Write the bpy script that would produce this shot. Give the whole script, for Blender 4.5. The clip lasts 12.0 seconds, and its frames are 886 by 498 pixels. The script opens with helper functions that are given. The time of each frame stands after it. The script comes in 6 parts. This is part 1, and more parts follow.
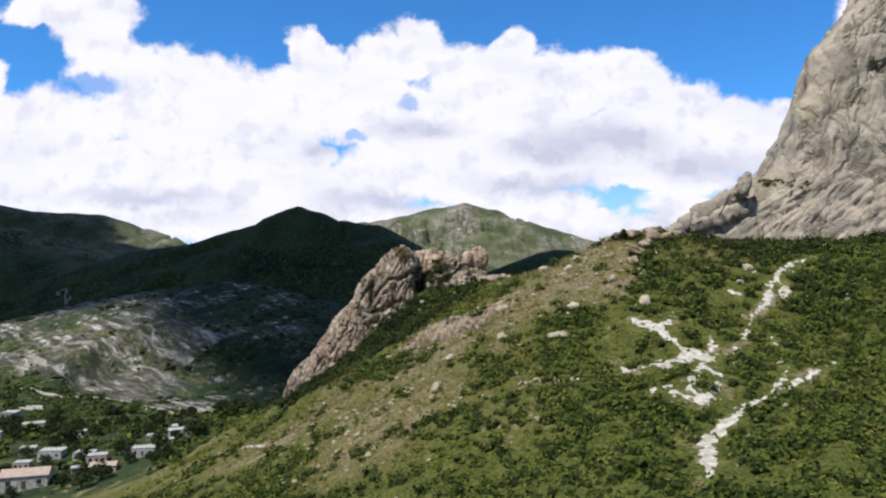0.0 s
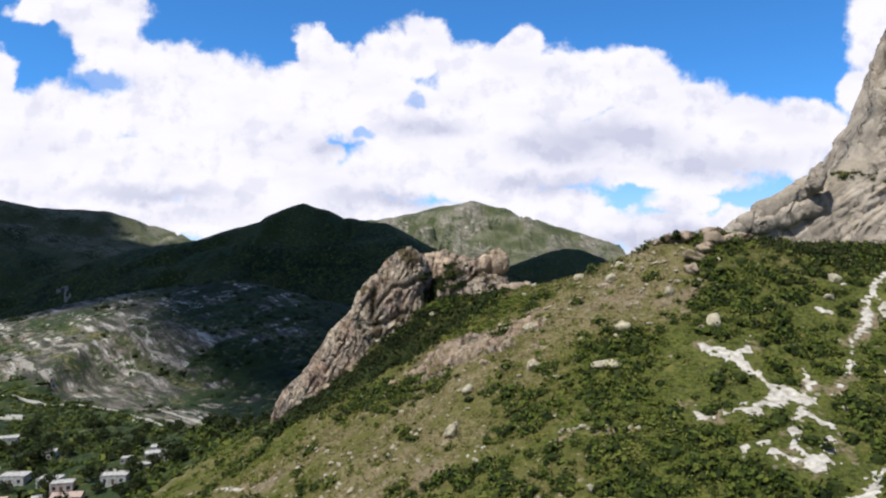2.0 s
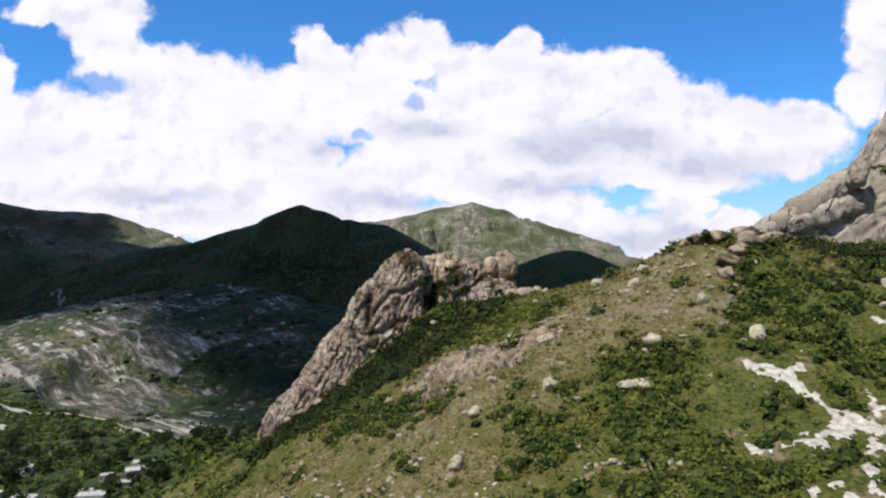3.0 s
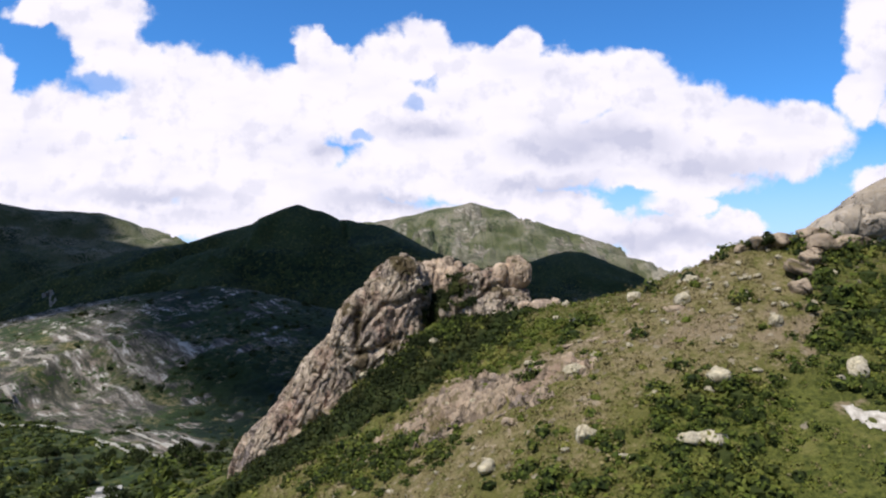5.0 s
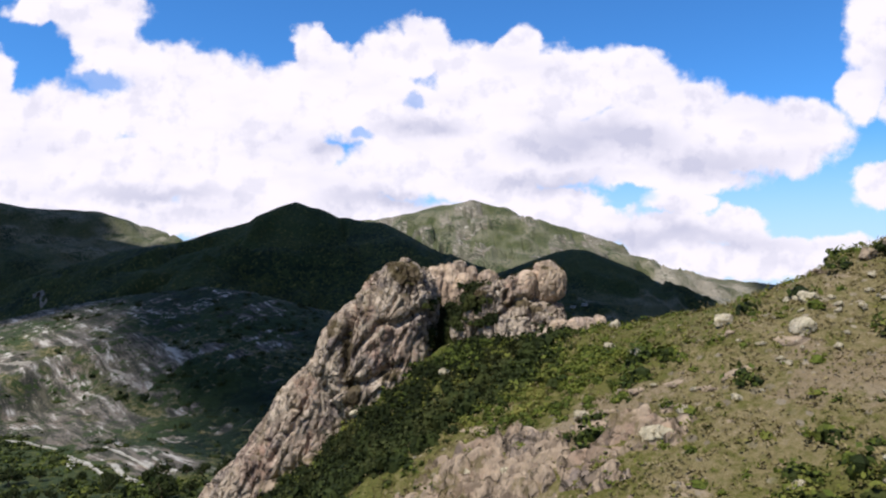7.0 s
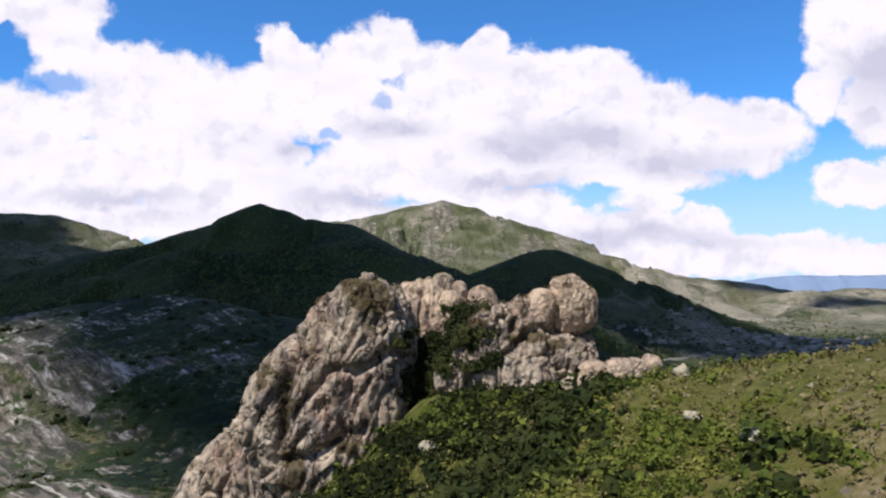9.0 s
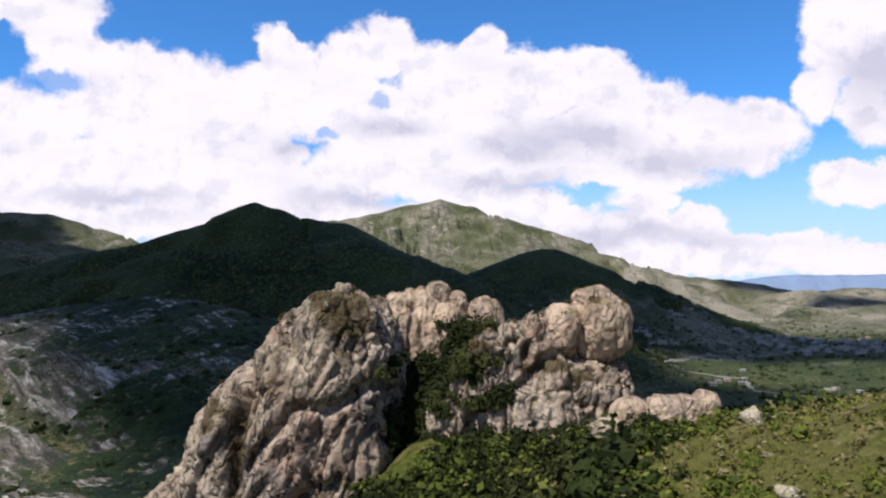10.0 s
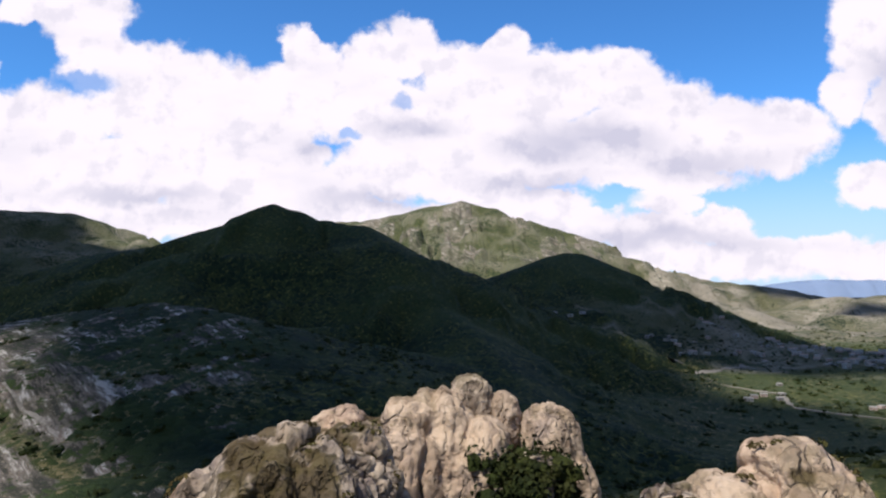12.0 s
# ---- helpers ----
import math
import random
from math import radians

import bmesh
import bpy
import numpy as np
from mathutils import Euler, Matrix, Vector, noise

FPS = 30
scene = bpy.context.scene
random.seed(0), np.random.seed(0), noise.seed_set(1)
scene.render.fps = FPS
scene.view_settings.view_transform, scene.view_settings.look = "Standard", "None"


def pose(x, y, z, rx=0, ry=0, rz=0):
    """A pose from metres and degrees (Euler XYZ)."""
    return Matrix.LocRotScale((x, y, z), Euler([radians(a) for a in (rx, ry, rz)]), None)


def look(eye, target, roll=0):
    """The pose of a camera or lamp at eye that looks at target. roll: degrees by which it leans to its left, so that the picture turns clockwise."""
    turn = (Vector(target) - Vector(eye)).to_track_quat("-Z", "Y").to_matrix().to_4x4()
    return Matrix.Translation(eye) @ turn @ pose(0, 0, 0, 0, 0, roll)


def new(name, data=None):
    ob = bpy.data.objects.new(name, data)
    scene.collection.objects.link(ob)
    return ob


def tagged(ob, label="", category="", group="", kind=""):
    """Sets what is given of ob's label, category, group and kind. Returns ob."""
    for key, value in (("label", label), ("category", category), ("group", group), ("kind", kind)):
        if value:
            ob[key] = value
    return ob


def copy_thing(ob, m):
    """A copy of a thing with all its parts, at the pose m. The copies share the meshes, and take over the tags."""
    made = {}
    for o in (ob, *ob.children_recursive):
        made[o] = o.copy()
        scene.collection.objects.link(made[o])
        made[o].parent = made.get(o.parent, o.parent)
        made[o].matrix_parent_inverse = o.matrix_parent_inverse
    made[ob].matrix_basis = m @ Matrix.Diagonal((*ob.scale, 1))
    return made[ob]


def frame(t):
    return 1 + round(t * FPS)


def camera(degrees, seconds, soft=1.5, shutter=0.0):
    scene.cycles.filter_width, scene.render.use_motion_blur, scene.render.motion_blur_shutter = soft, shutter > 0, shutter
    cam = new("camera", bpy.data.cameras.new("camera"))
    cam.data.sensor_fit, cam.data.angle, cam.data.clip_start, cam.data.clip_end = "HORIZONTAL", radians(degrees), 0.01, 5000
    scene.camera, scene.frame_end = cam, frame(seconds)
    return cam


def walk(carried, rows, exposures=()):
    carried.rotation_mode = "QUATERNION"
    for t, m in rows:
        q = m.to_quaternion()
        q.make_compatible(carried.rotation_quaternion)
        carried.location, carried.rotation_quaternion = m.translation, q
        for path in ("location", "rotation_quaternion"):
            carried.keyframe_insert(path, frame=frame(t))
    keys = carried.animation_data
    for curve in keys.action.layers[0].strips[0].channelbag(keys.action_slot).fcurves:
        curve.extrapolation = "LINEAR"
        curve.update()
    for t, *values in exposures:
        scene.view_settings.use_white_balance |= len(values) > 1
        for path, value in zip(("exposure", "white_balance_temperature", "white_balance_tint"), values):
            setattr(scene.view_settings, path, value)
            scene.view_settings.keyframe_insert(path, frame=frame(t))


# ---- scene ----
cam = camera(65.1, 12.0, soft=2.2)
PATH = [
    (0, (0.32, -0.13, 100.12), (0.414, 19.846, 101.001), -0.10),
    (0.5, (-0.03, 4.57, 100.49), (-0.023, 24.554, 101.361), -0.00),
    (1, (-0.23, 9.32, 100.92), (-0.278, 29.300, 101.784), 0.20),
    (1.5, (-0.47, 14.49, 101.39), (-0.571, 34.474, 102.219), 0.30),
    (2, (-0.74, 19.91, 101.84), (-0.842, 39.895, 102.664), 0.20),
    (2.5, (-1.05, 25.18, 102.12), (-1.141, 45.167, 102.956), 0.10),
    (3, (-1.22, 30.14, 102.32), (-1.297, 50.120, 103.191), 0.10),
    (5, (-1.57, 46.37, 103.60), (-1.631, 66.352, 104.486), 0.20),
    (5.5, (-1.87, 50.62, 103.99), (-1.971, 70.608, 104.790), 0.30),
    (6, (-2.24, 55.53, 104.44), (-2.340, 75.519, 105.240), 0.20),
    (6.5, (-2.57, 60.79, 104.82), (-2.627, 80.777, 105.609), 0.10),
    (6.7, (-2.68, 62.95, 104.92), (-2.747, 82.931, 105.746), 0.10),
    (8.3, (-3.78, 81.18, 106.32), (-3.653, 101.164, 107.099), -0.50),
    (8.5, (-3.79, 83.48, 106.44), (-3.480, 103.458, 107.234), -0.41),
    (9, (-3.67, 89.17, 106.86), (-2.867, 109.132, 107.697), -0.63),
    (9.5, (-3.39, 94.75, 107.26), (-2.446, 114.710, 108.105), -0.63),
    (10, (-3.05, 100.21, 107.66), (-2.175, 120.173, 108.475), -0.63),
    (10.5, (-2.79, 105.57, 108.49), (-2.078, 125.546, 109.285), -0.43),
    (11, (-2.67, 110.88, 109.57), (-2.137, 130.861, 110.368), -0.32),
    (11.5, (-2.73, 115.94, 110.82), (-2.366, 135.917, 111.620), -0.11),
    (12, (-2.86, 121.48, 112.03), (-2.594, 141.457, 112.873), -0.11),
]
walk(cam, [(t, look(eye, target, roll)) for t, eye, target, roll in PATH],
     [(0.0, 0.0, 6250, 5), (3.0, 0.0, 6300, 7), (6.5, 0.0, 6350, 10), (9.0, 0.0, 6400, 10), (12.0, 0.0, 6550, 11)])

from mathutils.bvhtree import BVHTree

# ---- light ----
TO_SUN = Vector((-0.36, -0.37, 0.857)).normalized()
sun = new("sun", bpy.data.lights.new("sun", "SUN"))
sun.data.energy, sun.data.angle, sun.data.color = 4.6, radians(1.0), (1.0, 0.95, 0.87)
sun.rotation_euler = TO_SUN.to_track_quat("Z", "Y").to_euler()


def node(nt, kind, *links, values=None):
    """A node with its first inputs set or linked in order; None leaves an input as it is."""
    n = nt.nodes.new(kind)
    for k, v in (values or {}).items():
        n.inputs[k].default_value = v
    for k, v in enumerate(links):
        if isinstance(v, bpy.types.NodeSocket):
            nt.links.new(v, n.inputs[k])
        elif v is not None:
            n.inputs[k].default_value = v
    return n


def vec_calc(nt, op, a, b=None):
    n = nt.nodes.new("ShaderNodeVectorMath")
    n.operation = op
    for k, v in enumerate((a, b)):
        if isinstance(v, bpy.types.NodeSocket):
            nt.links.new(v, n.inputs[k])
        elif v is not None:
            n.inputs[k].default_value = v
    return n.outputs["Value"] if op == "LENGTH" else n.outputs[0]


def calc(nt, op, a, b=None, c=None):
    n = nt.nodes.new("ShaderNodeMath")
    n.operation = op
    for k, v in enumerate((a, b, c)):
        if isinstance(v, bpy.types.NodeSocket):
            nt.links.new(v, n.inputs[k])
        elif v is not None:
            n.inputs[k].default_value = v
    return n.outputs[0]


def ramp01(nt, x, lo, hi):
    n = node(nt, "ShaderNodeMapRange", x, lo, hi, 0.0, 1.0)
    n.interpolation_type = "SMOOTHSTEP"
    return n.outputs[0]


def blend(nt, fac, a, b):
    n = nt.nodes.new("ShaderNodeMix")
    n.data_type = "RGBA"
    for k, v in ((0, fac), (6, a), (7, b)):
        if isinstance(v, bpy.types.NodeSocket):
            nt.links.new(v, n.inputs[k])
        else:
            n.inputs[k].default_value = v if k == 0 else (*v, 1.0)
    return n.outputs[2]


def fbm_node(nt, vec, scale, detail=4.0, rough=0.55):
    return node(nt, "ShaderNodeTexNoise", vec, values={"Scale": scale, "Detail": detail, "Roughness": rough}).outputs[0]


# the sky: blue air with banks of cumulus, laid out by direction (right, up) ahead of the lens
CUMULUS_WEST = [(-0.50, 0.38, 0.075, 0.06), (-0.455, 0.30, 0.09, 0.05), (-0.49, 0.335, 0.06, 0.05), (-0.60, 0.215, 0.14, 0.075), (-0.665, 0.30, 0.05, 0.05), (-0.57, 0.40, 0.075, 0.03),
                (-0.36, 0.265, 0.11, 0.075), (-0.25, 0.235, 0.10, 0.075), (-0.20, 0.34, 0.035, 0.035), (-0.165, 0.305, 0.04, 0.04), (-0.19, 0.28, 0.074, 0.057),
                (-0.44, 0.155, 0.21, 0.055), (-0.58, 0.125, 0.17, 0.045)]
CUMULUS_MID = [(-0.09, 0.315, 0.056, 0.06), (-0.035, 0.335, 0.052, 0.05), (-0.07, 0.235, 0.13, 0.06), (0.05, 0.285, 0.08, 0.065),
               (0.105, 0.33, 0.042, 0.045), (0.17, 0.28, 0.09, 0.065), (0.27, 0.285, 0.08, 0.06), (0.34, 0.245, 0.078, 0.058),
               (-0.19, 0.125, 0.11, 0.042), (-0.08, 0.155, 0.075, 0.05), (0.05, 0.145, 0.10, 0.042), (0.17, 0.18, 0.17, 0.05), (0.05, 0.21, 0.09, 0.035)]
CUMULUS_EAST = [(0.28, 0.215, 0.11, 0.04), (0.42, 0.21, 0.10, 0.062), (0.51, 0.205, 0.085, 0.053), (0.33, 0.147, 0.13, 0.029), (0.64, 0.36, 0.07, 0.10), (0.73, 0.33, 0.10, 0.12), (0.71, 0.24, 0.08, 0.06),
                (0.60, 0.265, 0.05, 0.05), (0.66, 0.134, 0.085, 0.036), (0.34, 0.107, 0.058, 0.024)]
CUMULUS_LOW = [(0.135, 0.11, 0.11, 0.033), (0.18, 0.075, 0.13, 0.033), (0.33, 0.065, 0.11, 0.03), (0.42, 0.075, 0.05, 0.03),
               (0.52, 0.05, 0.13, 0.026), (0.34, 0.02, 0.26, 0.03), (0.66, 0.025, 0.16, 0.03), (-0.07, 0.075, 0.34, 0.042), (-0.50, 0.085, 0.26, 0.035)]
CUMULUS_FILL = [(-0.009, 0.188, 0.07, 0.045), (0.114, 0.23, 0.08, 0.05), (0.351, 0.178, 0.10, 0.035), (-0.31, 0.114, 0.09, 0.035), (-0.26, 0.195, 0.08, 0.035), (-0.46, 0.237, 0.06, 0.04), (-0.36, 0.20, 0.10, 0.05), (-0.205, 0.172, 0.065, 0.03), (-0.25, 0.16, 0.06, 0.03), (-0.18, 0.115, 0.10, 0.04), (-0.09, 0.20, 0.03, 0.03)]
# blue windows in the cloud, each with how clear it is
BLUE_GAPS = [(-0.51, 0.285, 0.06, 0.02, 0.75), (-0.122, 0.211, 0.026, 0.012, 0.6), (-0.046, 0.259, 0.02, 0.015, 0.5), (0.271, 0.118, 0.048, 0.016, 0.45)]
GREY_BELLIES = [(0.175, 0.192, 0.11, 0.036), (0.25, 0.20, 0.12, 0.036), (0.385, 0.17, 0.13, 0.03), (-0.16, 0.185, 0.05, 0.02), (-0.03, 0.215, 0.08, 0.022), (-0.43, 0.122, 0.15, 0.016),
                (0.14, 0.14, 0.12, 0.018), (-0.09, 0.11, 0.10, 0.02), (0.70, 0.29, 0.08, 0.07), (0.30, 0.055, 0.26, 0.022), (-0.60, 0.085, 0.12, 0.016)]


def puff_group():
    g = bpy.data.node_groups.new("puff", "ShaderNodeTree")
    for name, kind, way in (("at", "NodeSocketVector", "INPUT"), ("middle", "NodeSocketVector", "INPUT"), ("reach", "NodeSocketVector", "INPUT"), ("field", "NodeSocketFloat", "OUTPUT")):
        g.interface.new_socket(name, in_out=way, socket_type=kind)
    i, o = g.nodes.new("NodeGroupInput"), g.nodes.new("NodeGroupOutput")
    d = vec_calc(g, "SUBTRACT", i.outputs[0], i.outputs[1])
    d = vec_calc(g, "DIVIDE", d, i.outputs[2])
    d = vec_calc(g, "LENGTH", d)
    g.links.new(calc(g, "SUBTRACT", 1.0, d), o.inputs[0])
    return g


def build_sky():
    world = bpy.data.worlds.new("sky")
    scene.world = world
    world.use_nodes = True
    nt = world.node_tree
    nt.nodes.clear()
    air = nt.nodes.new("ShaderNodeTexSky")
    air.sky_type, air.sun_disc = "NISHITA", False
    air.sun_elevation = math.asin(TO_SUN.z)
    air.sun_rotation = math.atan2(TO_SUN.x, TO_SUN.y)
    air.altitude, air.air_density, air.dust_density, air.ozone_density = 2200, 1.0, 0.25, 2.5
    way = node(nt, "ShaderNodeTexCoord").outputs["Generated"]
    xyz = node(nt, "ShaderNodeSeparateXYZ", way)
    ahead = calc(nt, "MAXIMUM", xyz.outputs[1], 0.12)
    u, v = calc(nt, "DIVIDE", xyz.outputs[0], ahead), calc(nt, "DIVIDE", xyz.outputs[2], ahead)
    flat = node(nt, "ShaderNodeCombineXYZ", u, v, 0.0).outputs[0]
    at = crisp = flat
    for scale, detail, amount in ((5.0, 3.0, 0.06), (13.0, 4.0, 0.05), (38.0, 4.0, 0.022)):
        wob = node(nt, "ShaderNodeTexNoise", flat, values={"Scale": scale, "Detail": detail, "Roughness": 0.6}).outputs["Color"]
        wob = vec_calc(nt, "SUBTRACT", wob, (0.5, 0.5, 0.5))
        wob = vec_calc(nt, "MULTIPLY", wob, (amount, amount, 0.0))
        at = vec_calc(nt, "ADD", at, wob)
        if scale > 6:
            crisp = vec_calc(nt, "ADD", crisp, wob)
    puff = puff_group()

    def union(puffs, soft=0.12, where=None):
        total = None
        for a, b, ra, rb in puffs:
            n = nt.nodes.new("ShaderNodeGroup")
            n.node_tree = puff
            nt.links.new(at if where is None else where, n.inputs[0])
            n.inputs[1].default_value, n.inputs[2].default_value = (a, b, 0), (ra, rb, 1)
            total = n.outputs[0] if total is None else calc(nt, "SMOOTH_MAX", total, n.outputs[0], soft)
        return total

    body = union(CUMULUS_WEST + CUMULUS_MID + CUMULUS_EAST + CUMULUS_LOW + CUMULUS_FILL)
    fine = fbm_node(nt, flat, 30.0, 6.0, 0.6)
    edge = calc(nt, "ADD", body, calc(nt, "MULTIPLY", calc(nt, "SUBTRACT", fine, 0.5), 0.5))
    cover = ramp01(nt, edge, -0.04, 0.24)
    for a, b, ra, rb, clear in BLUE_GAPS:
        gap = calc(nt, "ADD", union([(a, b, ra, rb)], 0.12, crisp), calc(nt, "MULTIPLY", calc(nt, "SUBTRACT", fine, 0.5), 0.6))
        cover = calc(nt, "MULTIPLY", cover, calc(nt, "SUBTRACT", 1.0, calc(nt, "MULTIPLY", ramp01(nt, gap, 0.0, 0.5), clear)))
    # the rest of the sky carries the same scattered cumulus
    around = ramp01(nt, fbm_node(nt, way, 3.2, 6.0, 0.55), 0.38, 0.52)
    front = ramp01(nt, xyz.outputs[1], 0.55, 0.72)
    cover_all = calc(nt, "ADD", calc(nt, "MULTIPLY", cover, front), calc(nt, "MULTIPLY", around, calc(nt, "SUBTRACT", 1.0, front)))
    # thin haze low over the land
    low = calc(nt, "SUBTRACT", 1.0, ramp01(nt, xyz.outputs[2], 0.0, 0.22))
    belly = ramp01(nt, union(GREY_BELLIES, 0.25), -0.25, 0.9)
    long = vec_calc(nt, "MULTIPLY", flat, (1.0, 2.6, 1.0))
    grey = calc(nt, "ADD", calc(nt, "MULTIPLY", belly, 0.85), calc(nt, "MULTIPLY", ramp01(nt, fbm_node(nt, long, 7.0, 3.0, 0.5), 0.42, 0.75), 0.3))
    # billows: the side turned from the sun is greyer
    billow = [fbm_node(nt, v, 14.0, 5.0, 0.58) for v in (flat, vec_calc(nt, "ADD", flat, (-0.013, 0.024, 0.0)))]
    turned = ramp01(nt, calc(nt, "SUBTRACT", billow[1], billow[0]), 0.0, 0.16)
    grey = calc(nt, "ADD", calc(nt, "MULTIPLY", grey, 0.95), calc(nt, "MULTIPLY", turned, 0.36))
    white = blend(nt, calc(nt, "MINIMUM", grey, 1.0), CLOUD_LIT, CLOUD_SHADE)
    blue = vec_calc(nt, "MULTIPLY", air.outputs[0], SKY_TINT)
    hazy = blend(nt, calc(nt, "MULTIPLY", low, 0.8), blue, (6.3, 7.2, 9.4))
    bases = blend(nt, front, CLOUD_BASE, white)
    total = blend(nt, cover_all, hazy, bases)
    back = node(nt, "ShaderNodeBackground", total, SKY_STRENGTH)
    nt.links.new(back.outputs[0], node(nt, "ShaderNodeOutputWorld").inputs[0])


SKY_STRENGTH = 0.10
CLOUD_BASE = (1.5, 1.7, 2.3)
CLOUD_LIT, CLOUD_SHADE, SKY_TINT = (10.3, 9.7, 10.5), (6.5, 6.4, 7.9), (0.64, 1.38, 2.0)
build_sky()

# ---- shared arithmetic ----


def lattice_hash(ix, iy, iz, seed):
    h = ix.astype(np.int64) * 374761393 + iy.astype(np.int64) * 668265263 + iz.astype(np.int64) * 2147483647 + seed * 974634777
    h = (h ^ (h >> 13)) * 1274126177
    h = (h ^ (h >> 16)) & 0xFFFFFF
    return h / float(0xFFFFFF)


def noise3(x, y, z, seed=0):
    """Smooth value noise, -1 to 1."""
    ix, iy, iz = np.floor(x), np.floor(y), np.floor(z)
    fx, fy, fz = x - ix, y - iy, z - iz
    fx, fy, fz = (f * f * f * (f * (f * 6 - 15) + 10) for f in (fx, fy, fz))
    total = 0
    for a in (0, 1):
        for b in (0, 1):
            for c in (0, 1):
                w = (fx if a else 1 - fx) * (fy if b else 1 - fy) * (fz if c else 1 - fz)
                total = total + w * lattice_hash(ix + a, iy + b, iz + c, seed)
    return total * 2 - 1


def fbm(x, y, z=None, octaves=4, seed=0, gain=0.5):
    z = np.zeros_like(x) if z is None else z
    total, amount = 0, 1.0
    for k in range(octaves):
        total = total + amount * noise3(x * 2 ** k + 17.3 * k, y * 2 ** k - 9.1 * k, z * 2 ** k, seed + k)
        amount *= gain
    return total


def smooth(x, lo, hi):
    t = np.clip((x - lo) / (hi - lo), 0, 1)
    return t * t * (3 - 2 * t)


# ---- the lie of the land ----
# heights of the near hill on a lattice of 25 m by 26 m, south to north
HILL = np.array([
    [46.8, 52.6, 58.6, 64.9, 72, 79.9, 88.9, 98.7, 108.8],
    [48.4, 55, 60.8, 65.9, 71.6, 79.1, 88.2, 98.2, 108.4],
    [49.8, 57.2, 62.9, 66.9, 71.4, 78.5, 87.8, 97.7, 107.7],
    [50.2, 58.1, 64.1, 67.8, 72.5, 79.3, 87.8, 97.2, 107.2],
    [48.6, 56, 62.3, 68.1, 77, 82.8, 87.1, 96.7, 108.5],
    [46.6, 53.6, 60.8, 69.1, 85.4, 90.9, 86.7, 98, 112.1],
    [46.6, 53.5, 62.4, 74.1, 90.5, 111.1, 107.6, 105.8, 114],
    [50, 55.1, 64.5, 81.5, 98.5, 101.5, 108.5, 107.4, 110.4],
    [56, 57.3, 64.2, 77.2, 87.7, 86.7, 90, 95.5, 100.6],
    [59.2, 58.9, 62.4, 69.5, 74.6, 75.5, 77.1, 81.7, 86.7],
    [53.5, 57.2, 59.9, 61.9, 63.5, 65.1, 66.8, 69, 71.6],
])
HILL_X, HILL_DX, HILL_Y, HILL_DY = -100.0, 25.0, -40.0, 26.0


def near_hill(x, y):
    fx, fy = (x - HILL_X) / HILL_DX, (y - HILL_Y) / HILL_DY
    ix, iy = np.floor(fx).astype(int), np.floor(fy).astype(int)
    tx, ty = fx - ix, fy - iy

    def weights(t):
        return ((1 - t) ** 3 / 6, (3 * t ** 3 - 6 * t * t + 4) / 6, (-3 * t ** 3 + 3 * t * t + 3 * t + 1) / 6, t ** 3 / 6)

    wx, wy, total = weights(tx), weights(ty), 0
    for a in range(4):
        row = np.clip(iy - 1 + a, 0, HILL.shape[0] - 1)
        for b in range(4):
            total = total + wy[a] * wx[b] * HILL[row, np.clip(ix - 1 + b, 0, HILL.shape[1] - 1)]
    return total


def ridge(x, y, nodes, slope, round_off=7.0, with_drop=False):
    """Height of the land that falls away on both sides of a crest line, and how far below the crest it lies."""
    best, drop = np.full(np.shape(x), -1e4), np.zeros(np.shape(x))
    for (ax, ay, az), (bx, by, bz) in zip(nodes, nodes[1:]):
        dx, dy = bx - ax, by - ay
        t = np.clip(((x - ax) * dx + (y - ay) * dy) / (dx * dx + dy * dy), 0, 1)
        d = np.hypot(x - ax - t * dx, y - ay - t * dy)
        fall = slope * (np.sqrt(d * d + round_off ** 2) - round_off)
        h = az + t * (bz - az) - fall
        drop = np.where(h > best, fall, drop)
        best = np.maximum(best, h)
    return (best, drop) if with_drop else best


CREST_A = [(-470, 1050, 142), (-331, 975, 154), (-294, 950, 165), (-258, 935, 172), (-233, 925, 177), (-208, 912, 186), (-185, 905, 197), (-158, 900, 189), (-136, 895, 179), (-110, 880, 174), (-78, 855, 165)]
SPUR_A = [(-78, 855, 165), (-51, 800, 149), (-27, 740, 115), (-6, 690, 94), (23, 620, 76), (42, 540, 56), (60, 470, 40)]
CREST_B = [(-700, 2400, 235), (-373, 2300, 290), (-219, 2200, 283), (-114, 2150, 298), (-14, 2120, 320), (75, 2100, 331), (163, 2080, 311), (256, 2050, 273), (358, 2000, 238),
           (430, 1980, 190), (501, 1960, 174), (573, 1950, 143), (649, 1950, 124), (704, 1900, 106), (799, 1850, 94), (899, 1850, 80), (1011, 1800, 50), (1360, 1800, 20)]
RIBS_B = [[(75, 2100, 331), (17, 1950, 232), (-13, 1800, 140), (-37, 1650, 89)], [(163, 2080, 311), (150, 1950, 229), (111, 1800, 142), (76, 1650, 101)],
          [(256, 2050, 273), (265, 1900, 216), (215, 1750, 161), (147, 1500, 105)]]
HILL_D = [(42, 1150, 82), (84, 1150, 98), (123, 1130, 117), (150, 1110, 136), (168, 1107, 145), (185, 1105, 148), (203, 1105, 147), (222, 1104, 138), (257, 1100, 112), (293, 1090, 81), (337, 1080, 53), (430, 1060, 24)]
CREST_L = [(-2600, 1600, 330), (-1502, 1700, 328), (-1259, 1750, 314), (-1147, 1800, 298), (-1088, 1850, 284), (-931, 1900, 281), (-836, 1900, 239), (-742, 1900, 200)]
BROWN = [(397, 1500, 96), (447, 1480, 85), (502, 1450, 74), (566, 1420, 59), (640, 1350, 30)]
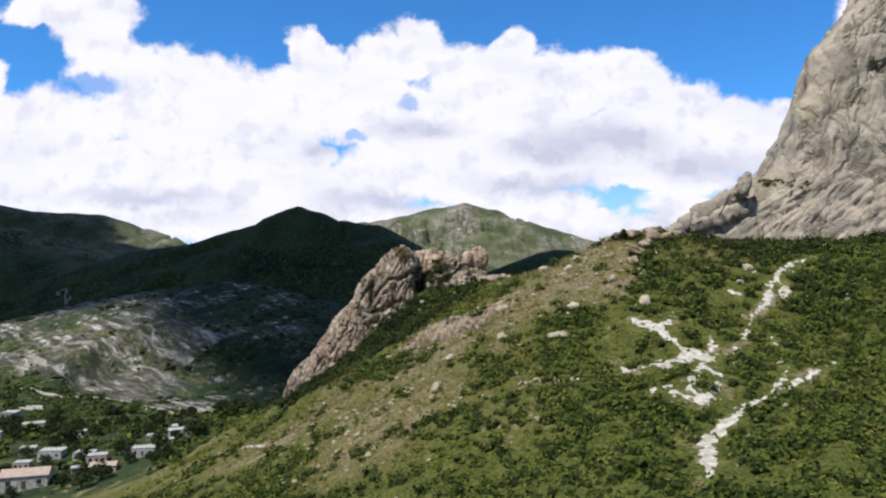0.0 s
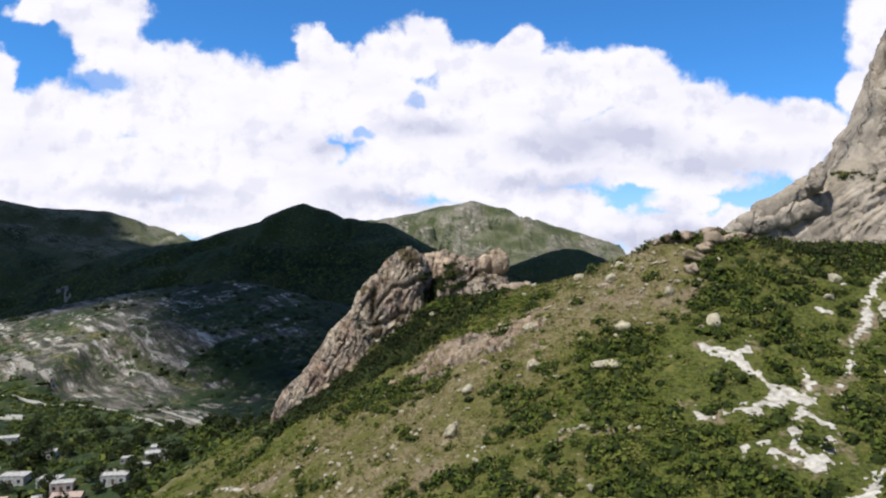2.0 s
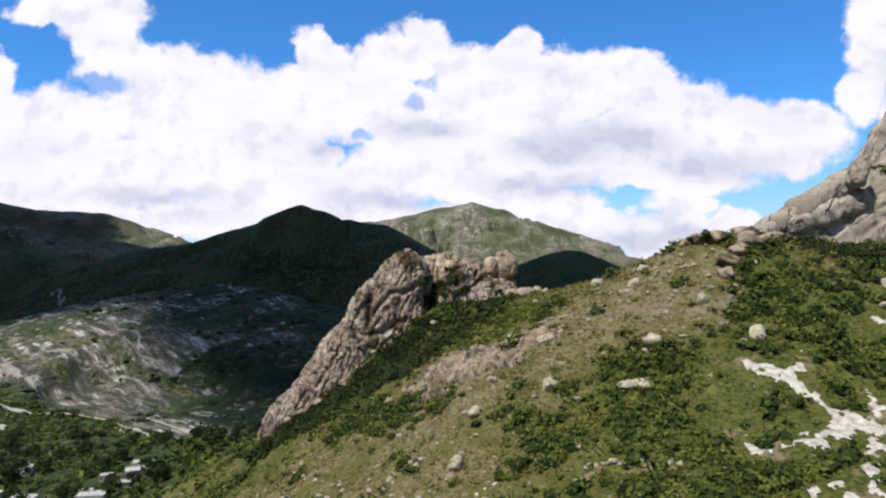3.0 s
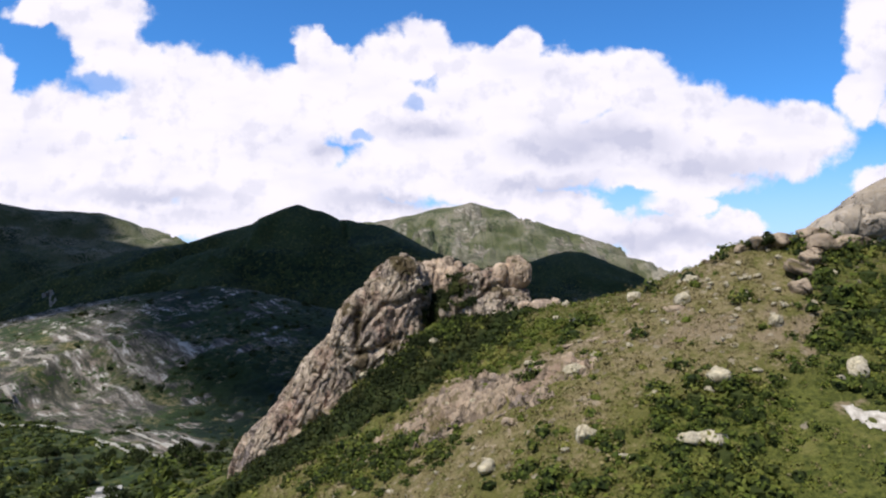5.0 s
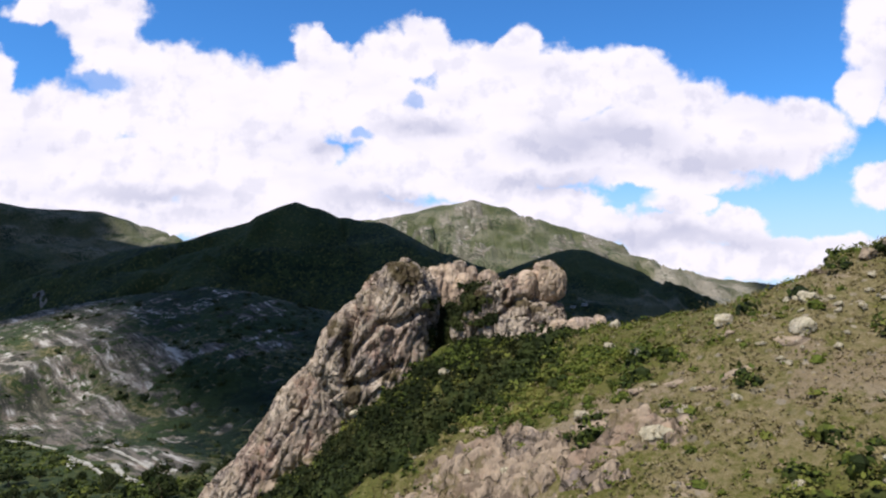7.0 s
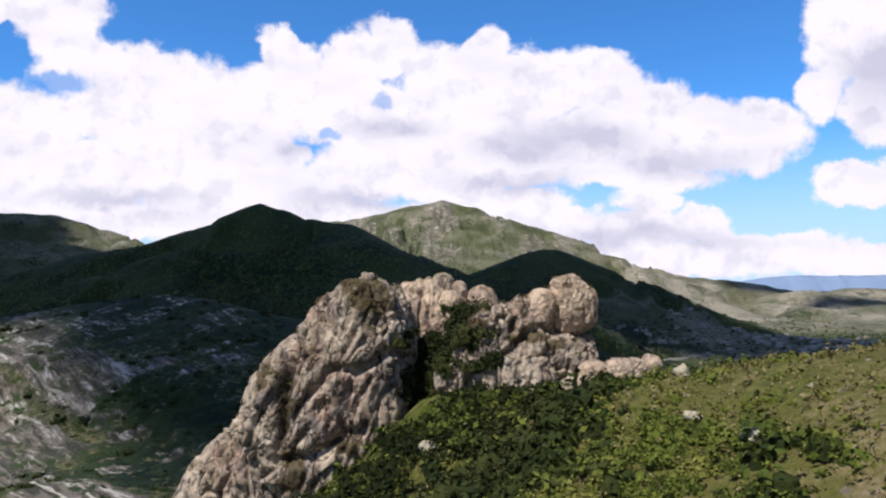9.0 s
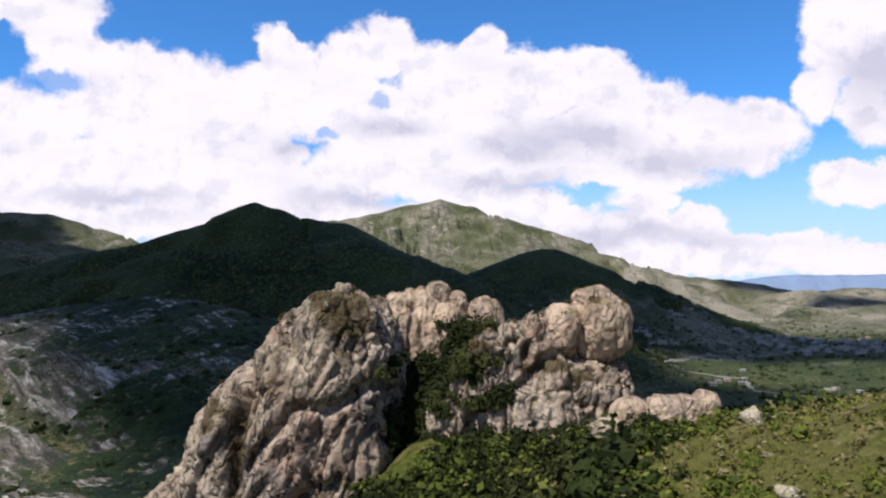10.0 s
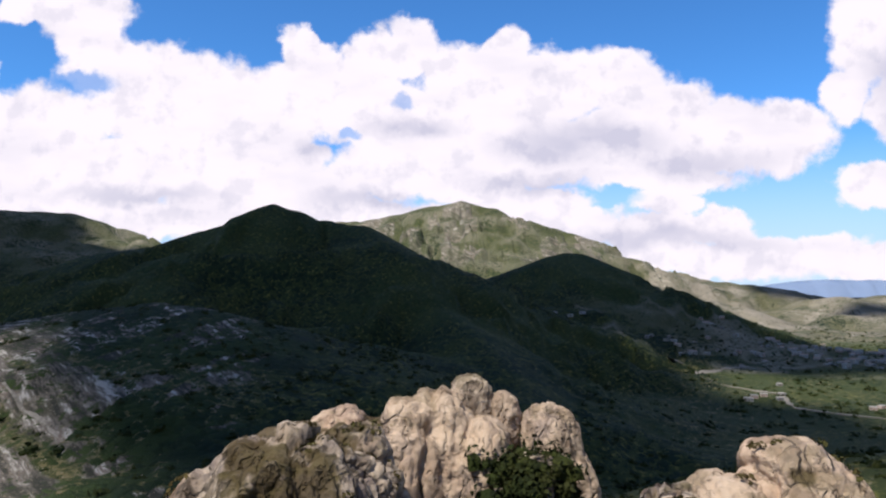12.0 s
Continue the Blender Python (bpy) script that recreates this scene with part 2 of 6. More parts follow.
GREY = [(-620, 640, 40), (-422, 560, 47), (-348, 550, 62), (-298, 540, 76), (-249, 530, 87), (-201, 515, 94), (-156, 505, 99), (-132, 495, 97), (-114, 470, 75), (-102, 440, 50)]


def smooth_max(parts, soft):
    top = np.max(parts, axis=0)
    return top + soft * np.log(np.sum([np.exp((p - top) / soft) for p in parts], axis=0))


def far_land(x, y):
    plain = 20 + 27 * smooth(x, 60, -140) * smooth(y, 620, 300) + 4 * fbm(x / 220, y / 220, seed=5)
    gully = 1 - np.abs(fbm(x / 130 + 0.3 * fbm(x / 60, y / 60, seed=8), y / 170, octaves=5, seed=11))
    parts = [plain]
    for nodes, slope, rough in ((CREST_A, 0.44, 40), (SPUR_A, 0.52, 24), (CREST_B, 0.42, 46), (HILL_D, 0.42, 18), (CREST_L, 0.36, 36), (BROWN, 0.30, 20), (GREY, 0.27, 16)) + tuple((r, 0.62, 20) for r in RIBS_B):
        h, drop = ridge(x, y, nodes, slope, 2.5 if nodes is CREST_A else 7.0, True)
        parts.append(h + rough * (gully - 0.75) * smooth(drop, 3, 50))
    # rolling dry hills in the east
    swell = smooth(x, 330, 560) * smooth(y, 1120, 1380) * smooth(y, 2300, 1900)
    parts[0] = plain + swell * (18 + 30 * fbm(x / 210, y / 170, octaves=3, seed=15)) - 70 * smooth(y, 2000, 3200) * smooth(x, 300, 900)
    # the flank below the great rock
    parts.append(ridge(x, y, [(110, 20, 112), (135, 150, 118), (260, 190, 105)], 0.42, 30))
    return smooth_max(parts, 5.0)


def land(x, y):
    x, y = np.asarray(x, float), np.asarray(y, float)
    out_x = np.maximum(np.maximum(HILL_X + 12 - x, x - 88), 0)
    out_y = np.maximum(np.maximum(-28 - y, y - 208), 0)
    w = 1 - smooth(np.hypot(out_x, out_y), 0, 110)
    z = np.where(w > 0, w * near_hill(x, y), 0) + np.where(w < 1, (1 - w) * far_land(x, y), 0)
    # the rocky knoll on the crest and the small swells of the slope
    z = z + 2.4 * np.exp(-((x - 34) ** 2 + (y - 121) ** 2) / 42) + 1.0 * np.exp(-((x - 42) ** 2 + (y - 124) ** 2) / 60)
    # the hollow behind the knoll
    z = z - 2.9 * np.exp(-((x - 29) / np.where(x < 29, 6.0, 9.0)) ** 2 - ((y - 136.5) / 8.5) ** 2)
    z = z - 0.9 * np.exp(-((x - 26) / 6.5) ** 2 - ((y - 130.5) / 6) ** 2)
    # the bank of earth on which the outcrop stands
    bank = np.interp(x, [-22, -17, -13, -8, -5, -2.5, 0, 3, 6, 11, 17], [0, 0.9, 2.6, 3.9, 5.2, 5.9, 5.2, 3.7, 2.6, 1.2, 0])
    z = z + bank * np.exp(-((y - 141) / np.where(y < 141, 7.0, 11.0)) ** 2)
    near = np.exp(-(np.maximum(np.hypot(x, y - 90) - 120, 0) / 120) ** 2)
    z = z + near * (0.45 * fbm(x / 9, y / 9, octaves=3, seed=21) + 0.2 * fbm(x / 1.9, y / 1.9, octaves=2, seed=31))
    return z

# ---- materials ----


def material(name, rough=0.9):
    m = bpy.data.materials.new(name)
    m.use_nodes = True
    nt = m.node_tree
    shade = nt.nodes["Principled BSDF"]
    shade.inputs["Roughness"].default_value = rough
    shade.inputs["Specular IOR Level"].default_value = 0.2
    return m, nt, shade


def finish(nt, shade, colour, height=None, depth=0.1):
    nt.links.new(colour, shade.inputs["Base Color"])
    if height is not None:
        bump = node(nt, "ShaderNodeBump", values={"Strength": 1.0, "Distance": depth})
        nt.links.new(height, bump.inputs["Height"])
        nt.links.new(bump.outputs[0], shade.inputs["Normal"])


def place(nt):
    return node(nt, "ShaderNodeTexCoord").outputs["Object"]


def attribute(nt, name):
    n = nt.nodes.new("ShaderNodeAttribute")
    n.attribute_name = name
    return n.outputs["Fac"]


def land_material():
    m, nt, shade = material("land")
    p = place(nt)
    bare, dry, dense = attribute(nt, "bare"), attribute(nt, "dry"), attribute(nt, "dense")
    big, mid, small = fbm_node(nt, p, 0.035, 5.0, 0.6), fbm_node(nt, p, 0.35, 5.0, 0.6), fbm_node(nt, p, 2.2, 6.0, 0.65)
    soil = blend(nt, ramp01(nt, mid, 0.35, 0.65), (0.22, 0.165, 0.11), (0.40, 0.315, 0.225))
    stone = blend(nt, ramp01(nt, small, 0.35, 0.65), (0.125, 0.108, 0.09), (0.27, 0.235, 0.20))
    xyz = node(nt, "ShaderNodeSeparateXYZ", p)
    across, along = calc(nt, "ADD", xyz.outputs[0], xyz.outputs[1]), calc(nt, "SUBTRACT", xyz.outputs[0], xyz.outputs[1])
    bedding = node(nt, "ShaderNodeCombineXYZ", across, calc(nt, "MULTIPLY", along, 0.16), calc(nt, "MULTIPLY", xyz.outputs[2], 0.5)).outputs[0]
    ledge = fbm_node(nt, bedding, 0.16, 6.0, 0.68)
    stone = blend(nt, ramp01(nt, big, 0.5, 0.62), stone, (0.23, 0.18, 0.145))
    stone = blend(nt, calc(nt, "MULTIPLY", ramp01(nt, big, 0.5, 0.38), 0.75), stone, (0.085, 0.082, 0.05))
    stone = blend(nt, ramp01(nt, ledge, 0.55, 0.42), stone, (0.05, 0.05, 0.038))
    stone = blend(nt, ramp01(nt, ledge, 0.54, 0.64), stone, (0.58, 0.54, 0.48))
    stone = blend(nt, calc(nt, "MULTIPLY", ramp01(nt, dense, 0.02, 0.0), 0.92), stone, blend(nt, small, (0.17, 0.125, 0.07), (0.38, 0.30, 0.19)))
    straw = blend(nt, small, (0.14, 0.114, 0.048), (0.32, 0.262, 0.135))
    grass = blend(nt, ramp01(nt, small, 0.3, 0.7), (0.040, 0.053, 0.010), (0.16, 0.168, 0.037))
    grass = blend(nt, ramp01(nt, dry, 0.05, 0.5), grass, blend(nt, small, (0.07, 0.074, 0.018), (0.205, 0.188, 0.055)))
    grass = blend(nt, ramp01(nt, dense, 0.02, 0.1), grass, blend(nt, small, (0.026, 0.042, 0.012), (0.076, 0.092, 0.032)))
    grass = blend(nt, ramp01(nt, mid, 0.52, 0.7), grass, (0.185, 0.178, 0.05))
    # loose stones in the turf
    chips = nt.nodes.new("ShaderNodeTexVoronoi")
    nt.links.new(p, chips.inputs["Vector"])
    chips.inputs["Scale"].default_value = 1.1
    chip = node(nt, "ShaderNodeSeparateColor", chips.outputs["Color"])
    chip_on = calc(nt, "MULTIPLY", ramp01(nt, calc(nt, "SUBTRACT", calc(nt, "MULTIPLY", chip.outputs[0], 0.42), chips.outputs["Distance"]), -0.04, 0.04), ramp01(nt, calc(nt, "ADD", chip.outputs[1], calc(nt, "MULTIPLY", calc(nt, "MAXIMUM", dry, bare), 0.6)), 0.95, 1.1))
    # how much of the ground the grass leaves open
    open_ground = calc(nt, "ADD", calc(nt, "MULTIPLY", mid, 0.55), calc(nt, "MULTIPLY", small, 0.45))
    colour = blend(nt, ramp01(nt, calc(nt, "ADD", open_ground, calc(nt, "MULTIPLY", dry, 0.2)), 0.60, 0.73), grass, straw)
    colour = blend(nt, ramp01(nt, calc(nt, "ADD", open_ground, calc(nt, "MULTIPLY", dry, 0.14)), 0.68, 0.8), colour, soil)
    veined = calc(nt, "ADD", open_ground, calc(nt, "MULTIPLY", calc(nt, "SUBTRACT", bare, 0.5), 0.75))
    colour = blend(nt, ramp01(nt, veined, 0.5, 0.66), colour, stone)
    colour = blend(nt, calc(nt, "MULTIPLY", chip_on, 0.85), colour, blend(nt, chip.outputs[2], (0.20, 0.165, 0.12), (0.42, 0.36, 0.27)))
    tan = blend(nt, ramp01(nt, fbm_node(nt, p, 0.012, 5.0, 0.6), 0.38, 0.62), (0.115, 0.118, 0.07), (0.33, 0.295, 0.235))
    tan = blend(nt, ramp01(nt, fbm_node(nt, p, 0.02, 4.0, 0.6), 0.55, 0.65), tan, (0.09, 0.10, 0.06))
    colour = blend(nt, calc(nt, "MULTIPLY", attribute(nt, "parched"), 0.78), colour, tan)
    # shrubs too far off to stand singly: dots of dark green, thicker where the scrub is dense
    dots = nt.nodes.new("ShaderNodeTexVoronoi")
    stray = node(nt, "ShaderNodeTexNoise", p, values={"Scale": 0.09, "Detail": 4.0, "Roughness": 0.7}).outputs["Color"]
    nt.links.new(vec_calc(nt, "ADD", p, vec_calc(nt, "MULTIPLY", stray, (16.0, 16.0, 16.0))), dots.inputs["Vector"])
    dots.inputs["Scale"].default_value = 0.27
    cell = node(nt, "ShaderNodeSeparateColor", dots.outputs["Color"]).outputs[0]
    size = calc(nt, "ADD", calc(nt, "MULTIPLY", dense, 0.75), calc(nt, "ADD", calc(nt, "MULTIPLY", calc(nt, "SUBTRACT", cell, 0.7), 0.5), calc(nt, "MULTIPLY", calc(nt, "SUBTRACT", fbm_node(nt, p, 0.018, 5.0, 0.65), 0.5), 1.3)))
    shrub = calc(nt, "SUBTRACT", size, dots.outputs["Distance"])
    scrub = blend(nt, cell, (0.009, 0.020, 0.012), (0.024, 0.042, 0.020))
    scrub = blend(nt, calc(nt, "MULTIPLY", ramp01(nt, fbm_node(nt, p, 0.007, 6.0, 0.62), 0.42, 0.6), 0.8), scrub, blend(nt, cell, (0.026, 0.046, 0.013), (0.060, 0.086, 0.026)))
    shrub_on = calc(nt, "MULTIPLY", ramp01(nt, shrub, -0.08, 0.08), ramp01(nt, dense, 0.02, 0.1))
    colour = blend(nt, shrub_on, colour, scrub)
    height = calc(nt, "ADD", calc(nt, "MULTIPLY", calc(nt, "MAXIMUM", shrub, 0.0), calc(nt, "MULTIPLY", shrub_on, 2.2)), calc(nt, "ADD", small, calc(nt, "MULTIPLY", mid, 1.5)))
    finish(nt, shade, colour, height, 0.5)
    return m


def rock_material(name, pale, mid, dark, warm, cool, scale=1.0, relief=0.35, seams=0.4, moss=0.6):
    """Weathered rock: cream and pinkish faces, grey-violet stains, run-off streaks, pits, moss on the flat tops."""
    m, nt, shade = material(name, 0.92)
    p = place(nt)
    wob = node(nt, "ShaderNodeTexNoise", p, values={"Scale": 0.6 * scale, "Detail": 4.0}).outputs["Color"]
    bent = vec_calc(nt, "ADD", p, vec_calc(nt, "MULTIPLY", wob, (1.8 / scale, 1.8 / scale, 1.8 / scale)))
    tall = vec_calc(nt, "MULTIPLY", bent, (1.0, 1.0, 0.4))
    runs = vec_calc(nt, "MULTIPLY", bent, (1.0, 1.0, 0.12))
    a, b = fbm_node(nt, bent, 0.16 * scale, 4.0, 0.6), fbm_node(nt, tall, 0.8 * scale, 7.0, 0.66)
    c, d = fbm_node(nt, p, 3.2 * scale, 6.0, 0.7), fbm_node(nt, bent, 0.33 * scale, 5.0, 0.6)
    streak, pit = fbm_node(nt, runs, 1.1 * scale, 5.0, 0.6), fbm_node(nt, tall, 2.1 * scale, 4.0, 0.6)
    colour = blend(nt, ramp01(nt, b, 0.36, 0.62), mid, pale)
    colour = blend(nt, calc(nt, "MULTIPLY", ramp01(nt, a, 0.52, 0.64), 0.5), colour, warm)
    colour = blend(nt, calc(nt, "MULTIPLY", ramp01(nt, d, 0.52, 0.62), 0.75), colour, cool)
    colour = blend(nt, calc(nt, "MULTIPLY", attribute(nt, "blush"), 0.6), colour, blend(nt, b, tuple(v * 0.6 for v in warm), tuple(min(1.0, v * 1.1) for v in warm)))
    colour = blend(nt, calc(nt, "MULTIPLY", ramp01(nt, streak, 0.55, 0.68), 0.6), colour, tuple(v * 0.7 for v in cool))
    colour = blend(nt, calc(nt, "MULTIPLY", ramp01(nt, streak, 0.43, 0.34), 0.5), colour, pale)
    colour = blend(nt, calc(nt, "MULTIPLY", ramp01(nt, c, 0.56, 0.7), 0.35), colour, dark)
    # pits painted dark: the shade of the hollows is put into the colour
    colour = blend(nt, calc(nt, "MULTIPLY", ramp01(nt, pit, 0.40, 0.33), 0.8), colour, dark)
    chip = nt.nodes.new("ShaderNodeTexVoronoi")
    nt.links.new(tall, chip.inputs["Vector"])
    chip.inputs["Scale"].default_value = 1.5 * scale
    tone = node(nt, "ShaderNodeSeparateColor", chip.outputs["Color"]).outputs[0]
    colour = blend(nt, calc(nt, "MULTIPLY", ramp01(nt, tone, 0.62, 0.9), 0.5), colour, tuple(v * 0.5 for v in mid))
    colour = blend(nt, calc(nt, "MULTIPLY", ramp01(nt, tone, 0.38, 0.1), 0.4), colour, tuple(min(1.0, v * 1.1) for v in pale))

    def seam(size, width):
        cut = nt.nodes.new("ShaderNodeTexVoronoi")
        cut.feature = "DISTANCE_TO_EDGE"
        nt.links.new(tall, cut.inputs["Vector"])
        cut.inputs["Scale"].default_value = size * scale
        return calc(nt, "SUBTRACT", 1.0, ramp01(nt, cut.outputs["Distance"], 0.0, width))

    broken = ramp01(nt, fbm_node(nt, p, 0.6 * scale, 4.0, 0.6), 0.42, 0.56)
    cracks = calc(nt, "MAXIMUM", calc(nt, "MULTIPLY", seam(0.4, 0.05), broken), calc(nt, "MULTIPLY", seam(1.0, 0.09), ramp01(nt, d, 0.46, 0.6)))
    # cracks carry painted shade in the same way
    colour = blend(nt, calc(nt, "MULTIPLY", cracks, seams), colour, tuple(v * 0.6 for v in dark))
    blotch = fbm_node(nt, bent, 1.9 * scale, 4.0, 0.6)
    colour = blend(nt, calc(nt, "MULTIPLY", ramp01(nt, blotch, 0.55, 0.63), 0.55), colour, tuple(min(1.0, v * 1.15) for v in pale))
    lichen = ramp01(nt, fbm_node(nt, p, 0.55 * scale, 5.0, 0.68), 0.58, 0.68)
    colour = blend(nt, calc(nt, "MULTIPLY", lichen, 0.45), colour, (0.21, 0.165, 0.06))
    # brown moss on the tops, and shade painted along clefts and under ledges
    colour = blend(nt, attribute(nt, "moss_and_cleft"), colour, blend(nt, c, (0.035, 0.024, 0.01), (0.105, 0.075, 0.028)))
    up = node(nt, "ShaderNodeSeparateXYZ", node(nt, "ShaderNodeNewGeometry").outputs["Normal"]).outputs[2]
    cover = calc(nt, "MULTIPLY", calc(nt, "MULTIPLY", ramp01(nt, up, 0.25, 0.7), ramp01(nt, fbm_node(nt, p, 0.45 * scale, 5.0, 0.65), 0.52, 0.62)), moss)
    colour = blend(nt, cover, colour, blend(nt, c, (0.075, 0.055, 0.025), (0.15, 0.125, 0.05)))
    height = calc(nt, "SUBTRACT", calc(nt, "ADD", calc(nt, "ADD", calc(nt, "SUBTRACT", calc(nt, "MULTIPLY", b, 0.9), calc(nt, "MULTIPLY", chip.outputs["Distance"], 0.7)), calc(nt, "MULTIPLY", ramp01(nt, pit, 0.32, 0.45), 0.5)), calc(nt, "MULTIPLY", c, 0.5)), calc(nt, "MULTIPLY", cracks, 0.6))
    finish(nt, shade, colour, height, relief)
    return m


def leaf_material(name, a, b, c):
    m, nt, shade = material(name, 0.75)
    shade.inputs["Specular IOR Level"].default_value = 0.15
    lot = node(nt, "ShaderNodeNewGeometry").outputs["Random Per Island"]
    patch = fbm_node(nt, place(nt), 0.28, 3.0, 0.5)
    colour = blend(nt, lot, a, b)
    colour = blend(nt, ramp01(nt, patch, 0.5, 0.68), colour, c)
    finish(nt, shade, colour, fbm_node(nt, place(nt), 7.0, 3.0, 0.6), 0.12)
    return m


def plain_material(name, a, b, scale=1.0, rough=0.85, depth=0.02):
    m, nt, shade = material(name, rough)
    n = fbm_node(nt, place(nt), scale, 6.0, 0.6)
    finish(nt, shade, blend(nt, ramp01(nt, n, 0.3, 0.7), a, b), n, depth)
    return m


LAND = land_material()
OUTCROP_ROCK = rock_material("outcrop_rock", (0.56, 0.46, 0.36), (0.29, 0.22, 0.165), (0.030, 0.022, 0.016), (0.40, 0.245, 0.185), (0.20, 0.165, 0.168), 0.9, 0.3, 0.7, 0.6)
SMOOTH_ROCK = rock_material("smooth_outcrop_rock", (0.58, 0.45, 0.335), (0.45, 0.33, 0.235), (0.15, 0.10, 0.07), (0.50, 0.335, 0.24), (0.36, 0.28, 0.235), 0.9, 0.22, 0.08, 0.45)
CLIFF_ROCK = rock_material("cliff_rock", (0.47, 0.395, 0.32), (0.345, 0.285, 0.23), (0.12, 0.098, 0.075), (0.43, 0.33, 0.235), (0.255, 0.23, 0.20), 0.2, 0.5, 0.1, 0.3)
BOULDER_ROCK = rock_material("boulder_rock", (0.60, 0.53, 0.385), (0.48, 0.41, 0.285), (0.24, 0.19, 0.125), (0.56, 0.45, 0.32), (0.42, 0.37, 0.30), 1.6, 0.12, 0.3, 0.3)
BED_ROCK = rock_material("bed_rock", (0.40, 0.31, 0.225), (0.235, 0.175, 0.128), (0.06, 0.046, 0.03), (0.37, 0.245, 0.175), (0.22, 0.18, 0.16), 0.6, 0.3, 0.85, 0.8)
TRACK = plain_material("trail_dust", (0.33, 0.29, 0.24), (0.66, 0.61, 0.55), 1.6)
SHRUB = leaf_material("shrub_leaves", (0.030, 0.046, 0.008), (0.105, 0.132, 0.021), (0.155, 0.165, 0.033))
BRIGHT = leaf_material("bright_leaves", (0.080, 0.102, 0.015), (0.175, 0.188, 0.033), (0.23, 0.212, 0.057))
STRAW = leaf_material("dry_grass_blades", (0.155, 0.125, 0.05), (0.31, 0.25, 0.125), (0.12, 0.105, 0.038))
TREE_LEAF = leaf_material("tree_leaves", (0.014, 0.021, 0.006), (0.042, 0.056, 0.014), (0.058, 0.066, 0.020))
# leaves darkened to paint in the shade beside and between the rocks
SHADED_LEAF = leaf_material("shaded_thicket_leaves", (0.008, 0.013, 0.003), (0.024, 0.033, 0.007), (0.036, 0.040, 0.011))
# darker green that paints in the shade inside the shrubs
HEART_SHADE = leaf_material("shrub_heart_shade", (0.014, 0.022, 0.005), (0.036, 0.049, 0.010), (0.050, 0.058, 0.014))
MOSS = leaf_material("moss_tufts", (0.05, 0.038, 0.014), (0.11, 0.085, 0.03), (0.07, 0.07, 0.02))
BARK = plain_material("bark", (0.10, 0.075, 0.05), (0.2, 0.16, 0.11), 6.0)
PLASTER = plain_material("white_plaster", (0.36, 0.34, 0.31), (0.70, 0.68, 0.64), 1.1)
PINK_PLASTER = plain_material("pink_plaster", (0.55, 0.40, 0.34), (0.66, 0.52, 0.46), 0.8)
GREY_BLOCK = plain_material("grey_block_wall", (0.30, 0.29, 0.28), (0.42, 0.40, 0.38), 0.8)
ROOF_SLAB = plain_material("concrete_roof", (0.30, 0.28, 0.26), (0.66, 0.63, 0.60), 0.9)
ROOF_TILE = plain_material("red_tile_roof", (0.40, 0.28, 0.23), (0.55, 0.42, 0.36), 2.0)
DARK_PANE = plain_material("window_pane", (0.03, 0.035, 0.04), (0.06, 0.065, 0.07), 1.0, 0.2, 0.0)
DOOR_PAINT = plain_material("door_paint", (0.10, 0.07, 0.05), (0.16, 0.11, 0.08), 3.0)
TERRACE = plain_material("terrace_wall_stone", (0.30, 0.28, 0.24), (0.55, 0.52, 0.45), 0.7)
ROAD = plain_material("road_gravel", (0.19, 0.17, 0.14), (0.36, 0.33, 0.285), 0.35)


def cloud_material():
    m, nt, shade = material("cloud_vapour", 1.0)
    shade.inputs["Base Color"].default_value = (0.85, 0.85, 0.88, 1)
    return m


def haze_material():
    # aerial haze painted as blue base colour plus a faint glow
    m, nt, shade = material("distant_range_haze", 1.0)
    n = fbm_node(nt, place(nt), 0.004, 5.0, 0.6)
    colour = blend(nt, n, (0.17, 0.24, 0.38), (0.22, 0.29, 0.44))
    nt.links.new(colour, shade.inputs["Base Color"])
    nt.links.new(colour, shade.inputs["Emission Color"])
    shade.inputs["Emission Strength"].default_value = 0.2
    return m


CLOUD, HAZE = cloud_material(), haze_material()

# ---- mesh helpers ----


def mesh_from(name, verts, faces, mat, shade_smooth=True):
    """A mesh from arrays of vertices and of equal-sided faces."""
    verts, faces = np.asarray(verts, np.float32), np.asarray(faces, np.int32)
    me = bpy.data.meshes.new(name)
    n, k = faces.shape
    me.vertices.add(len(verts)), me.loops.add(n * k), me.polygons.add(n)
    me.vertices.foreach_set("co", verts.ravel())
    me.loops.foreach_set("vertex_index", faces.ravel())
    me.polygons.foreach_set("loop_start", np.arange(0, n * k, k, dtype=np.int32))
    me.polygons.foreach_set("use_smooth", np.full(n, shade_smooth))
    me.materials.append(mat)
    me.update(calc_edges=True)
    return me


def finish_bm(name, bm, mat, shade_smooth=False):
    me = bpy.data.meshes.new(name)
    bm.to_mesh(me)
    bm.free()
    me.polygons.foreach_set("use_smooth", np.full(len(me.polygons), shade_smooth))
    me.materials.append(mat)
    return me


def under(ob, parent, label=""):
    ob.parent = parent
    return tagged(ob, label)


def part(name, bm, mat, parent, label="", shade_smooth=False):
    return under(new(name, finish_bm(name, bm, mat, shade_smooth)), parent, label)


def box(bm, x0, y0, z0, x1, y1, z1, bevel=0.0):
    made = bmesh.ops.create_cube(bm, size=1.0, matrix=Matrix.Translation(((x0 + x1) / 2, (y0 + y1) / 2, (z0 + z1) / 2)) @ Matrix.Diagonal((x1 - x0, y1 - y0, z1 - z0, 1)))
    if bevel:
        edges = list({e for v in made["verts"] for e in v.link_edges})
        bmesh.ops.bevel(bm, geom=edges, offset=bevel, segments=1, affect="EDGES")


def ground_at(x, y):
    return float(land(np.array([x]), np.array([y]))[0])


